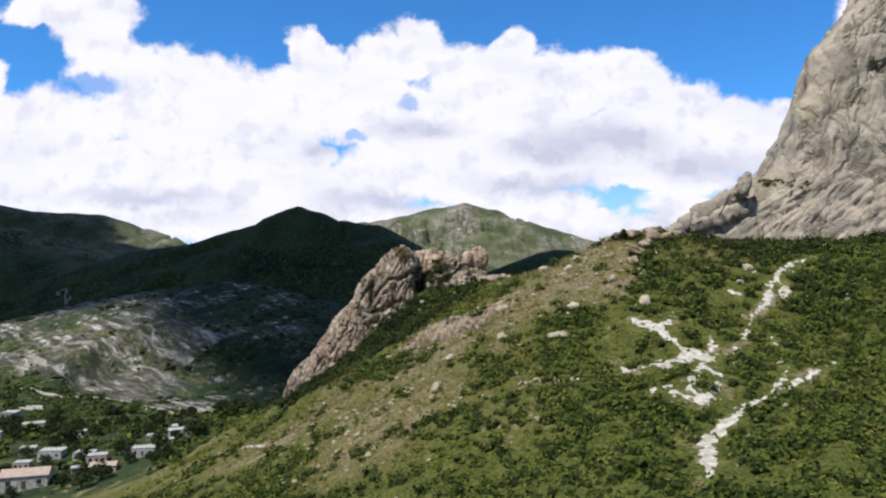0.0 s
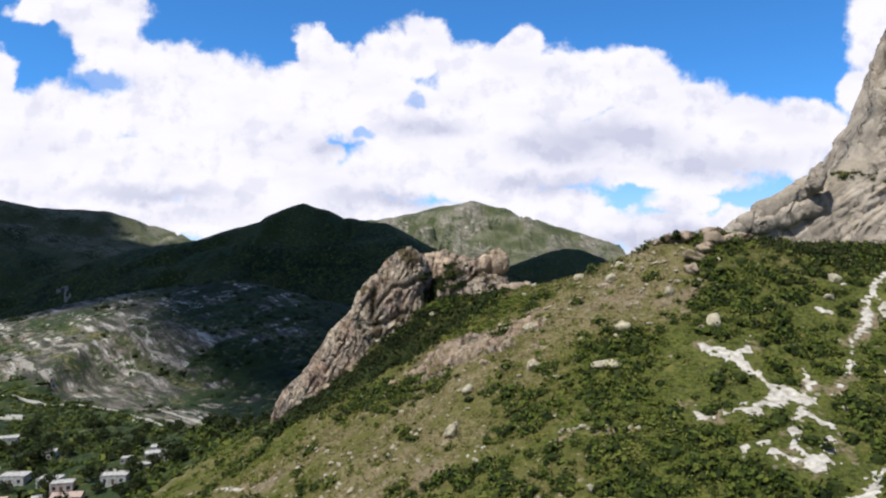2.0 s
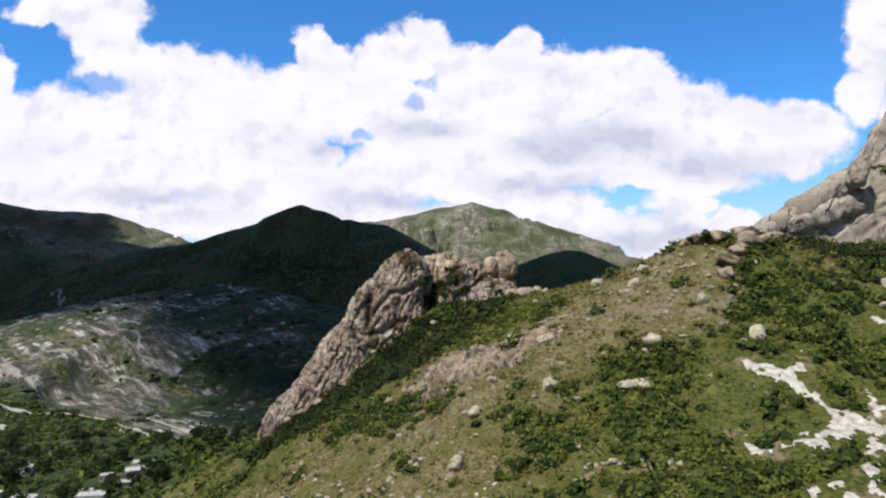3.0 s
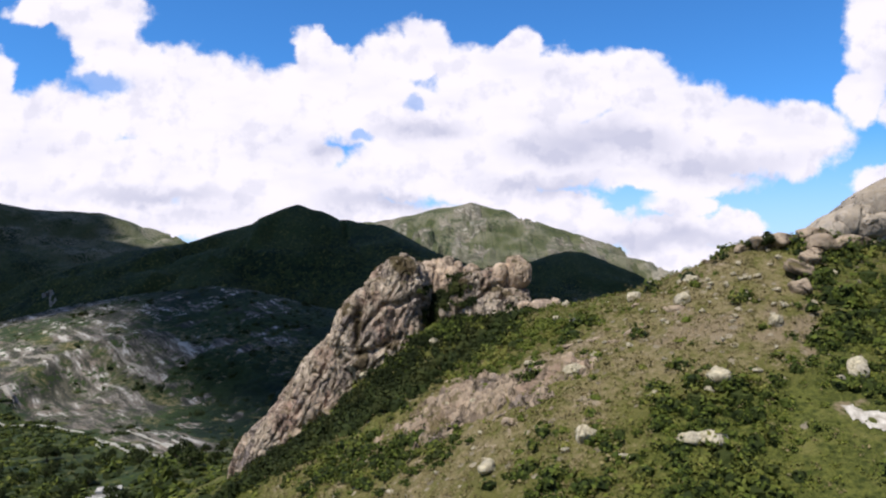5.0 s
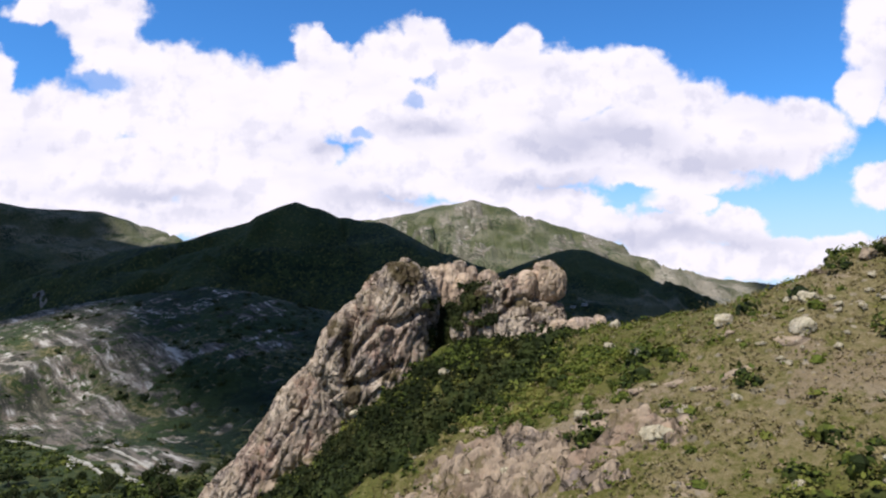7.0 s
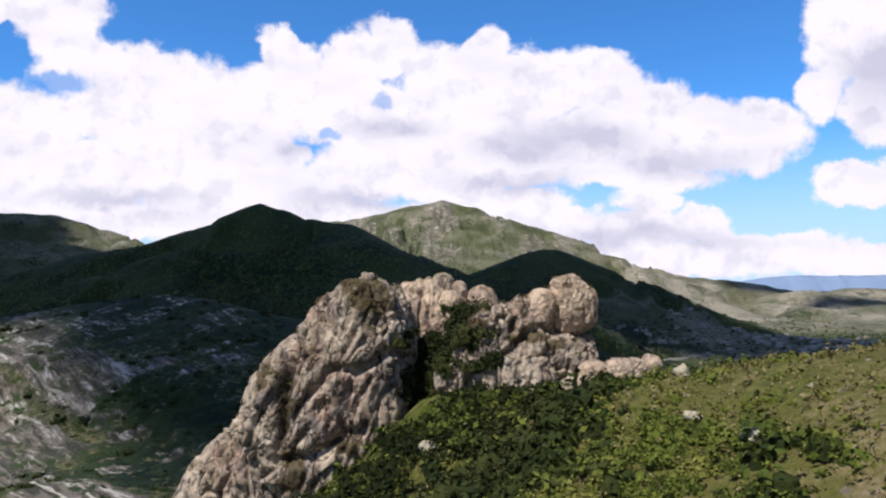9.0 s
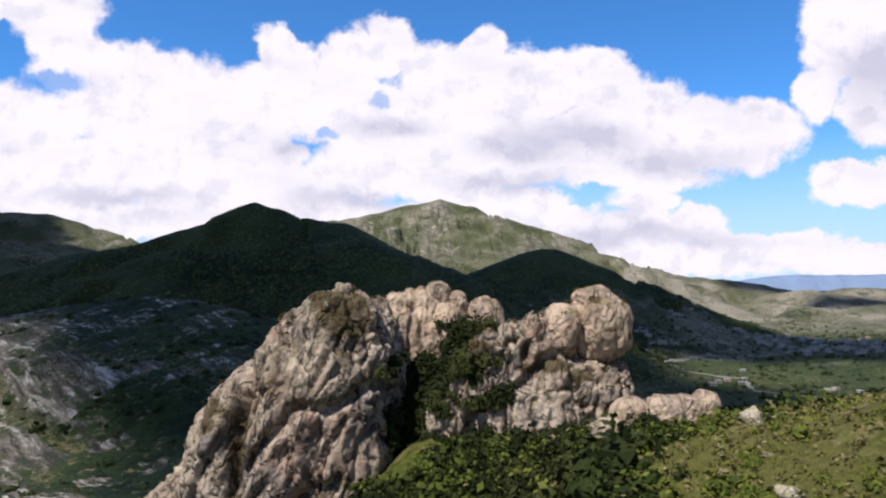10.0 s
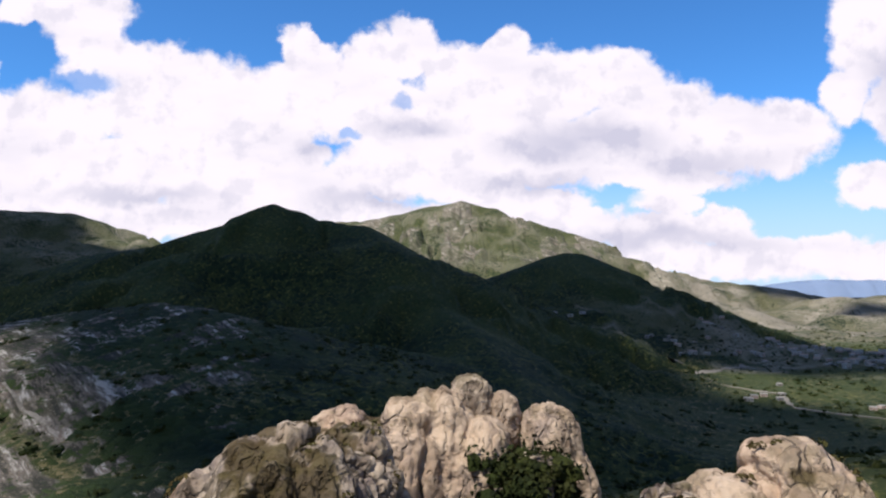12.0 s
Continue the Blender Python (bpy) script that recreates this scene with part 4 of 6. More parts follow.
def build_outcrop():
    top = tagged(new("rock_outcrop"), "jagged grey and pinkish weathered rock outcrop with deep cracks", "rock outcrop")
    mass("buttress", [((-7.7, 144.8, 97.0), (3.3, 4.2, 10.2), (0, 0, 6), 2.7), ((-18.0, 148.0, 86.7), (20.5, 4.6, 6.1), (0, -53.7, -4), 2.8),
                      ((-10.9, 145.0, 92.6), (4.6, 4.2, 7.6), (0, -32, 0), 2.5), ((-25.0, 147.6, 79.7), (11, 4.2, 4.6), (0, -50, -6), 2.5),
                      ((-5.9, 148.2, 101.4), (2.1, 4.2, 4.8), (0, 0, 0), 2.3), ((-11.9, 145.6, 98.6), (8.3, 4.2, 4.1), (0, -52, 0), 2.2),
                      ((-8.9, 145.8, 103.2), (3.7, 3.4, 2.9), (0, -42, 0), 2.2)],
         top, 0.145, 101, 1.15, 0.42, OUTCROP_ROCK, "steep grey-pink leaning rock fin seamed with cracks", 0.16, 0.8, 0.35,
         ((-7.1, 105.5, 1.5, 1.5), (-9.0, 106.6, 0.8, 0.45), (-12.9, 92.5, 1.0, 2.0), (-13.6, 97.0, 0.5, 2.2), (-9.2, 94.6, 1.6, 0.5), (-15.6, 99.6, 0.7, 1.0)), 24.0, 0.22,
         ((0.9, 0.4, ((-13.3, 102.6), (-13.5, 98.0), (-14.6, 94.3))), (0.75, 0.35, ((-5.0, 101.4), (-7.6, 100.2), (-10.0, 99.8), (-12.8, 96.6))), (0.8, 0.4, ((-7.4, 96.2), (-10.7, 93.9), (-14.7, 93.4))),
          (0.6, 0.35, ((-17.0, 95.5), (-19.6, 89.0), (-22.0, 85.0))), (0.45, 0.3, ((-8.2, 99.9), (-8.8, 97.0), (-9.6, 94.4))), (0.3, 0.3, ((-5.2, 103.6), (-7.4, 103.0)))),
         ((-8.9, 97.6, 2.4, 2.6), (-12.0, 101.2, 1.6, 1.0), (-11.5, 104.6, 0.9, 0.8), (-18.5, 92.5, 1.6, 1.6), (-24.0, 84.5, 2.5, 2.0)))
    mass("saddle", [((-1.2, 149.8, 95.6), (6.2, 6.4, 5.2), (12, 0, 0), 2.2), ((-1.0, 155.0, 96.6), (7.0, 3.0, 6.0), (0, 0, 0), 2.2), ((-2.2, 145.6, 92.2), (3.4, 4.6, 6.0), (0, 0, 0), 2.2), ((1.0, 151.4, 100.4), (2.3, 2.0, 3.9), (0, 0, 0), 2.2)], top, 0.4, 111, 0.8, 0.3, OUTCROP_ROCK)
    mass("shoulder", [((3.6, 143.6, 99.3), (4.1, 2.9, 5.3), (0, 0, -4), 2.9), ((4.0, 143.1, 103.2), (3.1, 2.2, 1.9), (0, -17, 0), 2.8), ((0.7, 143.3, 100.4), (1.7, 2.2, 2.7), (0, -8, 0), 2.6), ((8.2, 142.5, 100.6), (2.3, 2.1, 2.2), (0, 8, 0), 2.7), ((-1.0, 142.6, 99.0), (1.2, 1.4, 1.6), (0, 0, 0), 2.6)],
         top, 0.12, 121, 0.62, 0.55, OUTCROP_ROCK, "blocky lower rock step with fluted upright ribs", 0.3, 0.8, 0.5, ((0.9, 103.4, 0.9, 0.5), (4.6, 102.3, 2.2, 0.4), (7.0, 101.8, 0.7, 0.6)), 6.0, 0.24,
         ((0.6, 0.32, ((1.2, 100.6), (3.0, 101.3), (5.2, 102.9), (7.4, 102.9), (10.0, 102.6))), (0.6, 0.3, ((2.0, 105.0), (2.2, 102.6), (1.6, 98.0))), (0.4, 0.25, ((3.6, 105.4), (3.8, 102.8)))), ((4.6, 104.4, 1.2, 0.8), (1.4, 99.6, 0.9, 1.2)))
    mass("column_face", [((3.9, 141.7, 98.2), (3.3, 1.7, 3.0), (6, 0, -6), 3.0)], top, 0.12, 131, 0.5, 0.3, OUTCROP_ROCK, "", 0.42, 0.5, 0.8)
    # the pale ridge behind and its knobs
    mass("back_ridge", [((-6.6, 153.2, 101.2), (2.5, 2.8, 5.0), (0, -6, 0), 2.5), ((-4.4, 153.6, 101.6), (2.3, 2.6, 5.0), (0, 4, 0), 2.6), ((-2.6, 154.2, 102.0), (2.0, 2.4, 5.0), (0, -3, 0), 2.5), ((-0.9, 153.4, 101.4), (1.5, 2.2, 4.1), (0, 6, 0), 2.4), ((-9.0, 152.0, 100.0), (2.6, 3.0, 4.6), (0, -20, 0), 2.4)],
         top, 0.13, 151, 1.1, 0.1, SMOOTH_ROCK, "bulging tan rock ridge grooved by upright clefts", 0.04, 0.3, 0.35, ((-5.6, 105.6, 0.5, 0.5), (-8.4, 105.2, 0.9, 0.6)), 4.0, 0.12,
         ((0.22, 0.3, ((-5.3, 106.5), (-5.5, 103.5), (-5.2, 100.0))), (0.3, 0.24, ((-2.9, 107.5), (-3.2, 104.6), (-3.0, 101.0))), (0.16, 0.28, ((-1.5, 106.6), (-1.2, 104.0), (-1.5, 101.0))), (0.2, 0.35, ((-7.4, 104.8), (-4.4, 105.7), (-2.2, 105.3)))), ((-6.8, 106.0, 1.2, 0.8),), 0.22)
    for name, lumps, seed, size, mat in (
            ("head_boulder", [((8.5, 143.2, 104.5), (1.9, 2.0, 2.2), (0, 4, 0), 2.5), ((8.3, 143.4, 105.6), (1.5, 1.6, 1.5), (0, -12, 0), 2.3), ((9.1, 142.8, 103.9), (1.2, 1.5, 1.3), (0, 0, 0), 2.6)], 141, 0.7, SMOOTH_ROCK),
            ("boulder", [((5.9, 143.0, 104.2), (1.15, 1.8, 1.75), (0, 14, 0), 2.7)], 159, 0.6, SMOOTH_ROCK),
            ("boulder", [((-1.15, 155.2, 106.0), (1.0, 1.1, 1.35), (0, 18, 20), 2.5), ((-0.55, 155.0, 105.6), (0.6, 0.9, 1.1), (0, 0, 0), 2.4)], 152, 0.42, OUTCROP_ROCK),
            ("boulder", [((0.55, 155.0, 105.2), (0.85, 1.0, 1.35), (0, -10, 0), 2.6)], 153, 0.42, SMOOTH_ROCK),
            ("boulder", [((2.7, 154.6, 104.2), (1.5, 1.6, 1.9), (0, -14, 0), 2.5), ((3.7, 154.4, 102.4), (1.1, 1.4, 2.4), (0, -14, 0), 2.5), ((2.2, 154.8, 103.0), (1.0, 1.3, 1.6), (0, -20, 0), 2.4)], 154, 0.55, SMOOTH_ROCK),
            ("end_block", [((9.4, 138.9, 99.2), (1.6, 1.3, 1.5), (0, 12, 10), 3.2)], 155, 0.6, SMOOTH_ROCK),
            ("end_block", [((11.2, 138.3, 99.7), (1.6, 1.2, 1.4), (0, -6, -6), 3.4)], 156, 0.6, SMOOTH_ROCK),
            ("end_block", [((12.8, 138.0, 99.8), (0.8, 0.9, 1.5), (0, 10, 0), 3.0)], 157, 0.5, SMOOTH_ROCK),
            ("end_block", [((7.6, 138.1, 98.6), (1.2, 1.0, 1.1), (0, -12, 10), 3.0)], 158, 0.6, OUTCROP_ROCK)):
        mass(name, lumps, top, 0.1, seed, size, 0.16, mat, "smooth bulging pale boulder perched on the outcrop" if name == "head_boulder" else "", 0.03, 0.3, 0.4,
             ((7.9, 106.2, 0.5, 0.25), (8.6, 104.4, 0.35, 0.12), (10.0, 104.0, 0.2, 0.25)) if name == "head_boulder" else (), 0.0, 0.1,
             ((0.35, 0.15, ((7.0, 106.2), (7.1, 104.4), (7.3, 102.9))),) if name == "head_boulder" else (), (), 0.22)


build_outcrop()


def build_monolith():
    top = tagged(new("rock_monolith"), "towering bare grey and tan rock monolith with ledges above the hill", "rock monolith")
    # half width from west to east at each height
    levels = [(80, 100), (100, 94), (106, 92), (109.3, 89.5), (113.6, 83.2), (117.8, 76.6), (121, 71), (129, 66.6), (135.3, 63.6), (143.2, 61.4), (154.4, 53.8), (166, 49), (185, 43), (205, 36), (225, 28), (243, 16), (252, 6), (254, 0.5)]
    zs = np.concatenate([np.arange(88, 170, 0.6), np.arange(170, 254, 3.0), [254.0]])
    radius = np.interp(zs, [l[0] for l in levels], [l[1] for l in levels])
    a0 = np.concatenate([np.radians(np.arange(150, 272, 0.42)), np.radians(np.arange(275, 500, 5.0))])
    ga, gz = np.meshgrid(a0, zs)
    gr = radius[:, None] * np.ones_like(ga)
    ca, sa = np.cos(ga), np.sin(ga)
    x, y = 135 + gr * np.sign(ca) * np.abs(ca) ** 0.72, 132 + np.where(sa < 0, 0.11, 0.42) * gr * np.sign(sa) * np.abs(sa) ** 0.72
    v = np.stack([x, y, gz], -1).reshape(-1, 3)
    nrm = np.stack([ca, 1.6 * sa, 0.35 * np.ones_like(ga)], -1).reshape(-1, 3)
    nrm = nrm / np.linalg.norm(nrm, axis=1)[:, None]
    X, Y, Z = v.T
    wx = fbm(X / 9, Y / 9, Z / 9, 3, 207)
    lean_z = Z - 0.55 * X
    d = 1.6 * fbm(X / 22, Y / 22, Z / 30, 3, 201) + 0.55 * fbm(X / 5, Y / 5, Z / 8, 5, 205, 0.58)
    gap, lot, tilt = cells(X / 10 + 0.3 * wx, Y / 9, lean_z / 14 + 0.3 * wx, 211)
    gap2, lot2, tilt2 = cells(X / 3.4 + 0.35 * wx, Y / 3, lean_z / 2.6 + 0.35 * wx, 213)
    shelf = smooth(Z, 127, 113)
    # slanting ledges and upright water grooves
    ledge = smooth(np.abs(fbm(X / 30, Y / 30, lean_z / 5.0 + 0.4 * wx, 3, 217)), 0.16, 0.0)
    groove = smooth(np.abs(fbm((X + 0.2 * Z) / 3.2 + 0.3 * wx, Y / 6, Z / 26, 3, 219)), 0.14, 0.0)
    d = d + 0.5 * (lot - 0.5) + 1.6 * tilt + (0.12 + 0.2 * shelf) * (lot2 - 0.5) + (0.2 + 0.15 * shelf) * tilt2
    d = d - 0.55 * ledge * (0.3 + 0.7 * smooth(wx, -0.3, 0.4)) - 0.35 * groove * (1 - 0.6 * shelf) - 0.5 * shelf * np.exp(-(gap2 / 0.07) ** 2)
    d = d * smooth(Z, 92, 104) * smooth(Z, 254, 235)
    v = v + nrm * d[:, None]
    m, n = gz.shape
    k = np.arange(m * n).reshape(m, n)
    faces = np.stack([k[:-1, :], np.roll(k, -1, 1)[:-1], np.roll(k, -1, 1)[1:], k[1:, :]], -1).reshape(-1, 4)
    under(new("cliff", mesh_from("cliff", v, faces, CLIFF_ROCK)), top)
    mass("pinnacle", [((55.9, 126.0, 117.4), (1.2, 1.3, 2.7), (0, 24, 0), 2.8)], top, 0.2, 221, 0.8, 0.08, CLIFF_ROCK, "grey leaning rock tooth on the ledge")
    for k, (x, z, r) in enumerate(((44.0, 109.0, 1.7), (46.6, 110.8, 2.0), (49.6, 112.6, 2.3), (52.4, 114.2, 2.0), (54.6, 115.6, 1.8), (48.0, 110.0, 1.9), (52.0, 111.6, 2.1), (55.6, 113.0, 2.0))):
        mass("ledge_block", [((x, 127.8 - 0.5 * (k > 4), z), (1.25 * r, 1.4, 0.8 * r), (0, -34 + 9 * (k % 3), 6 * (k % 2)), 3.2)], top, 0.2, 223 + k, 0.9, 0.1, CLIFF_ROCK, "", 0.0, 0.35, 0.3)


build_monolith()


def boulder_mesh(name, seed, radii, mat, cuts=11, levels=3):
    """An angular stone: a ball cut by flat joint faces, its edges worn round."""
    v, f = BALL[levels]
    rng = np.random.default_rng(seed)
    way = rng.normal(size=(cuts, 3))
    way /= np.linalg.norm(way, axis=1)[:, None]
    reach = np.where(v @ way.T > 0.05, rng.uniform(0.55, 0.95, cuts) / np.maximum(v @ way.T, 0.05), 9.0)
    r = -np.log(np.exp(-26 * np.minimum(reach, 1.25)).sum(1)) / 26
    x, y, z = v.T
    gap, lot, tilt = cells(x * 1.2 + 7.3 * seed, y * 1.2, z * 2.0, seed)
    r = r + 0.05 * fbm(x * 2.2, y * 2.2, z * 2.2, 4, seed, 0.6) - 0.12 * np.exp(-(gap / 0.08) ** 2) + 0.14 * (lot - 0.5)
    return mesh_from(name, v * r[:, None] * np.array(radii) * 1.15, f, mat)


BOULDERS = [boulder_mesh("boulder", 300 + k, r, BOULDER_ROCK) for k, r in enumerate([(1, 0.8, 0.6), (0.92, 0.75, 0.66), (0.8, 0.9, 0.6), (0.95, 0.8, 0.6), (0.8, 0.7, 0.65)])]
STONES = [boulder_mesh("stone", 340 + k, r, BOULDER_ROCK, 9, 2) for k, r in enumerate([(1, 0.8, 0.6), (1.1, 0.7, 0.6), (0.8, 0.9, 0.5)])]
SLABS = [boulder_mesh("slab", 320 + k, r, BED_ROCK, 9) for k, r in enumerate([(1.2, 0.9, 0.5), (1.0, 1.0, 0.4), (1.4, 0.7, 0.55), (0.9, 0.8, 0.6)])]


def set_rock(mesh, x, y, size, label, category, group, rng, sink=0.25, lean=18):
    z = ground_at(x, y)
    ob = new(category.replace(" ", "_"), mesh)
    ob.matrix_world = Matrix.Translation((x, y, z + size * (0.5 - sink))) @ Euler((radians(rng.uniform(-lean, lean)), radians(rng.uniform(-lean, lean)), rng.uniform(0, 6.28))).to_matrix().to_4x4() @ Matrix.Diagonal((size, size, size, 1))
    return tagged(ob, label, category, group)


def lay_slab(mesh, x, y, size, rng):
    """A flat slab bedded along the slope."""
    up = Vector((ground_at(x - 1, y) - ground_at(x + 1, y), ground_at(x, y - 1) - ground_at(x, y + 1), 2.0)).normalized()
    ob = new("bedrock_slab", mesh)
    strike = Vector((16.0, -11.5, 0.0))
    strike = (strike - up * strike.dot(up)).normalized()
    bed = Matrix((strike, up.cross(strike), up)).transposed().to_4x4()
    ob.matrix_world = Matrix.Translation(Vector((x, y, ground_at(x, y))) - up * 0.22 * size) @ bed @ pose(0, 0, 0, rng.uniform(2, 24), rng.uniform(-13, 13), rng.uniform(-32, 32)) @ Matrix.Diagonal((1.3 * size, 0.8 * size, 0.75 * size, 1))
    return tagged(ob, "pinkish brown bedrock slab breaking through the turf", "bedrock slab", "bedrock on the shoulder")


def build_bedrock():
    """Stepped bedrock along the strike of the shoulder, broken into blocks and overgrown at its rim."""
    u, w = np.meshgrid(np.arange(-12.5, 12.6, 0.13), np.arange(-5.2, 5.21, 0.13))
    x, y = 2.6 + 0.812 * u + 0.583 * w, 114.8 - 0.583 * u + 0.812 * w
    a, b = u.ravel(), w.ravel()
    bend = fbm(a / 5, b / 4, octaves=3, seed=341)
    gap, lot, tilt = cells(a / 4.2 + 0.3 * bend, b / 1.35 + 0.6 * bend, 0 * a, 343)
    gap2, lot2, tilt2 = cells(a / 1.3 + 0.3 * bend, b / 0.7 + 0.3 * bend, 0 * a, 347)
    # each ledge breaks off down the slope
    lean = b / 1.35 + 0.45 * bend
    lean = 0.75 * (1 - lean + np.floor(lean))
    rise = 0.3 + 0.7 * (lot - 0.5) + 0.5 * tilt + lean + 0.18 * (lot2 - 0.5) + 0.2 * tilt2 + 0.08 * fbm(a / 0.9, b / 0.7, octaves=3, seed=349)
    rise = rise - 0.9 * np.exp(-(gap / 0.11) ** 2) - 0.32 * np.exp(-(gap2 / 0.12) ** 2)
    inside = 1 - (np.abs(a) / 11.5) ** 2.4 - (np.abs(b + 0.5) / 3.9) ** 2.2 + 1.0 * fbm(a / 3.2, b / 1.5, octaves=4, seed=351)
    rise = np.where(inside > -0.3, rise * smooth(inside, -0.05, 0.35) - 0.35 * smooth(inside, 0.3, -0.1), -0.4)
    v = np.stack([x.ravel(), y.ravel(), land(x, y).ravel() + rise], -1)
    k = np.arange(u.size).reshape(u.shape)
    faces = np.stack([k[:-1, :-1], k[:-1, 1:], k[1:, 1:], k[1:, :-1]], -1).reshape(-1, 4)
    faces = faces[(inside[faces] > -0.25).any(1)]
    used, faces = np.unique(faces, return_inverse=True)
    ob = new("bedrock_ledge", mesh_from("bedrock_ledge", v[used], faces.reshape(-1, 4), BED_ROCK))
    tagged(ob, "stepped pinkish brown bedrock ledges laid bare on the grassy shoulder", "bedrock", kind="structure")


build_bedrock()


def build_boulders():
    rng = random.Random(5)
    pale = "pale cream weathered boulder lying among the shrubs"
    # the boulders that stand out: plan and size
    for x, y, s in ((20.0, 101.2, 1.5), (9.3, 100.6, 1.35), (17.2, 95.9, 1.0), (21.5, 113.6, 1.0), (-2.9, 135.6, 0.8), (-12.1, 140.2, 0.8), (1.4, 114.8, 0.8), (10.2, 109.4, 1.0), (29.8, 99.6, 1.1),
                    (-0.1, 94.8, 1.1), (2.0, 102.9, 0.9), (48.5, 108.7, 0.9), (13.8, 134.3, 0.85), (4.6, 138.2, 0.5), (26.9, 106.3, 0.9), (16.0, 96.6, 0.9), (45.5, 104.2, 0.8),
                    (18.0, 119.0, 0.8), (12.5, 122.5, 0.6), (7.0, 117.5, 0.6), (23.5, 117.0, 0.7)):
        set_rock(rng.choice(BOULDERS), x, y, s, pale, "boulder", "boulders on the hill", rng)
    grey = "grey-brown rock of the crest among dry grass"
    for x, y, s in ((31.5, 118.5, 1.1), (33.6, 118.6, 1.4), (36.3, 117.0, 1.5), (38.6, 117.6, 1.3), (41.5, 119.6, 1.4), (29.4, 119.5, 0.8), (37.8, 120.5, 1.3), (44.0, 121.0, 1.3), (26.5, 121.0, 0.6), (34.2, 114.8, 1.3), (32.4, 113.4, 1.5), (31.0, 110.6, 1.2), (35.6, 115.8, 1.0)):
        set_rock(rng.choice(SLABS), x, y, s, grey, "rock", "rocks of the crest", rng, 0.2, 30)
    for _ in range(70):
        x, y = rng.uniform(-25, 60), rng.uniform(70, 128)
        if trail_gap(np.array([x]), np.array([y]), TRAILS)[0] > 0.6 and rng.random() < 0.75:
            set_rock(rng.choice(STONES), x, y, rng.uniform(0.22, 0.55), "small pale stone half sunk in the grass", "stone", "stones on the hill", rng)
    for _ in range(110):
        x, y = rng.gauss(-9, 9), rng.gauss(98, 10)
        if y > 74 and x > -34:
            set_rock(rng.choice(STONES), x, y, rng.uniform(0.16, 0.5), "pale stone scattered over the dry slope", "stone", "stones of the dry slope", rng)
    for _ in range(60):
        x, y = rng.gauss(24, 7), rng.gauss(113, 4)
        if 119 > y > 103 + 0.3 * (x - 19):
            set_rock(rng.choice(STONES), x, y, rng.uniform(0.15, 0.45), "pale tan stone lying on the dry knoll", "stone", "stones of the knoll", rng)
    # a tumbled row of pale stones
    for k in range(17):
        t = k / 16
        set_rock(rng.choice(STONES), 10.2 + 7 * t + rng.uniform(-0.15, 0.15), 87.7 - 2.1 * t + rng.uniform(-0.3, 0.3), rng.uniform(0.22, 0.42), "pale stone in a tumbled row across the slope", "stone", "row of stones", rng)
    # bare bedrock on the western shoulder
    for _ in range(26):
        t, s = rng.random(), rng.gauss(0, 1)
        x, y = -4.5 + 25 * t + s * 0.8, 120.5 - 11.5 * t + 3.6 * s + 5.0 * smooth(t, 0.6, 1.0)
        lay_slab(rng.choice(SLABS), x, y, rng.uniform(0.4, 1.2), rng)
    # splintered foot of the fin
    for x, y, s in ((-16.5, 139.4, 1.2), (-21.0, 141.0, 1.1)):
        set_rock(rng.choice(SLABS), x, y, s, "grey fallen rock at the foot of the outcrop", "fallen rock", "fallen rocks", rng, 0.3, 25)


build_boulders()

# ---- plants ----

# houses of the valley: plan, turn, kind and scale
HAMLET = [(-65, 176.7, 0.4, 0, 0.62), (-67.8, 182, 0.3, 1, 0.5), (-66.2, 172.6, 0.5, 3, 0.5), (-68.7, 187, 0.3, 0, 0.5), (-69, 164.6, 0.2, 0, 0.55), (-74, 171.5, 0.1, 3, 0.5), (-73.5, 179.8, 0.2, 3, 0.4), (-80, 165, 0.3, 1, 0.6), (-75, 157.8, 0.2, 2, 0.5), (-86, 171, 0.0, 0, 0.5)]
OUTLYING = [(-82, 160, 0.5, 3, 0.45), (-98.5, 190, 0.2, 0, 0.6), (-101, 195, 0.5, 1, 0.5), (-95, 173, 0.1, 0, 0.6), (-104.5, 179, 0.3, 3, 0.6), (-99, 167.5, 0.2, 1, 0.5), (-91.5, 156.5, 0.3, 2, 0.85), (-131, 227, 0.4, 0, 0.7), (-155, 254, 0.0, 3, 0.8), (-124, 196, 0.3, 4, 0.5)]
NEAR_HOUSES = HAMLET + OUTLYING


def leaf_cards(rng, mid, face, size):
    """Small four-cornered leaf sprays, each turned roughly to the side that it faces; arrays throughout."""
    n = len(mid)
    face = face + 0.45 * rng.normal(size=(n, 3))
    face /= np.linalg.norm(face, axis=1)[:, None]
    a = np.cross(face, rng.normal(size=(n, 3)))
    a /= np.maximum(np.linalg.norm(a, axis=1), 1e-6)[:, None]
    b = np.cross(face, a)
    s = (size * rng.uniform(0.6, 1.4, n))[:, None]
    return np.stack([mid - a * s, mid + b * s * 0.6, mid + a * s, mid - b * s * 0.6], 1).reshape(-1, 3), np.arange(4 * n).reshape(n, 4)


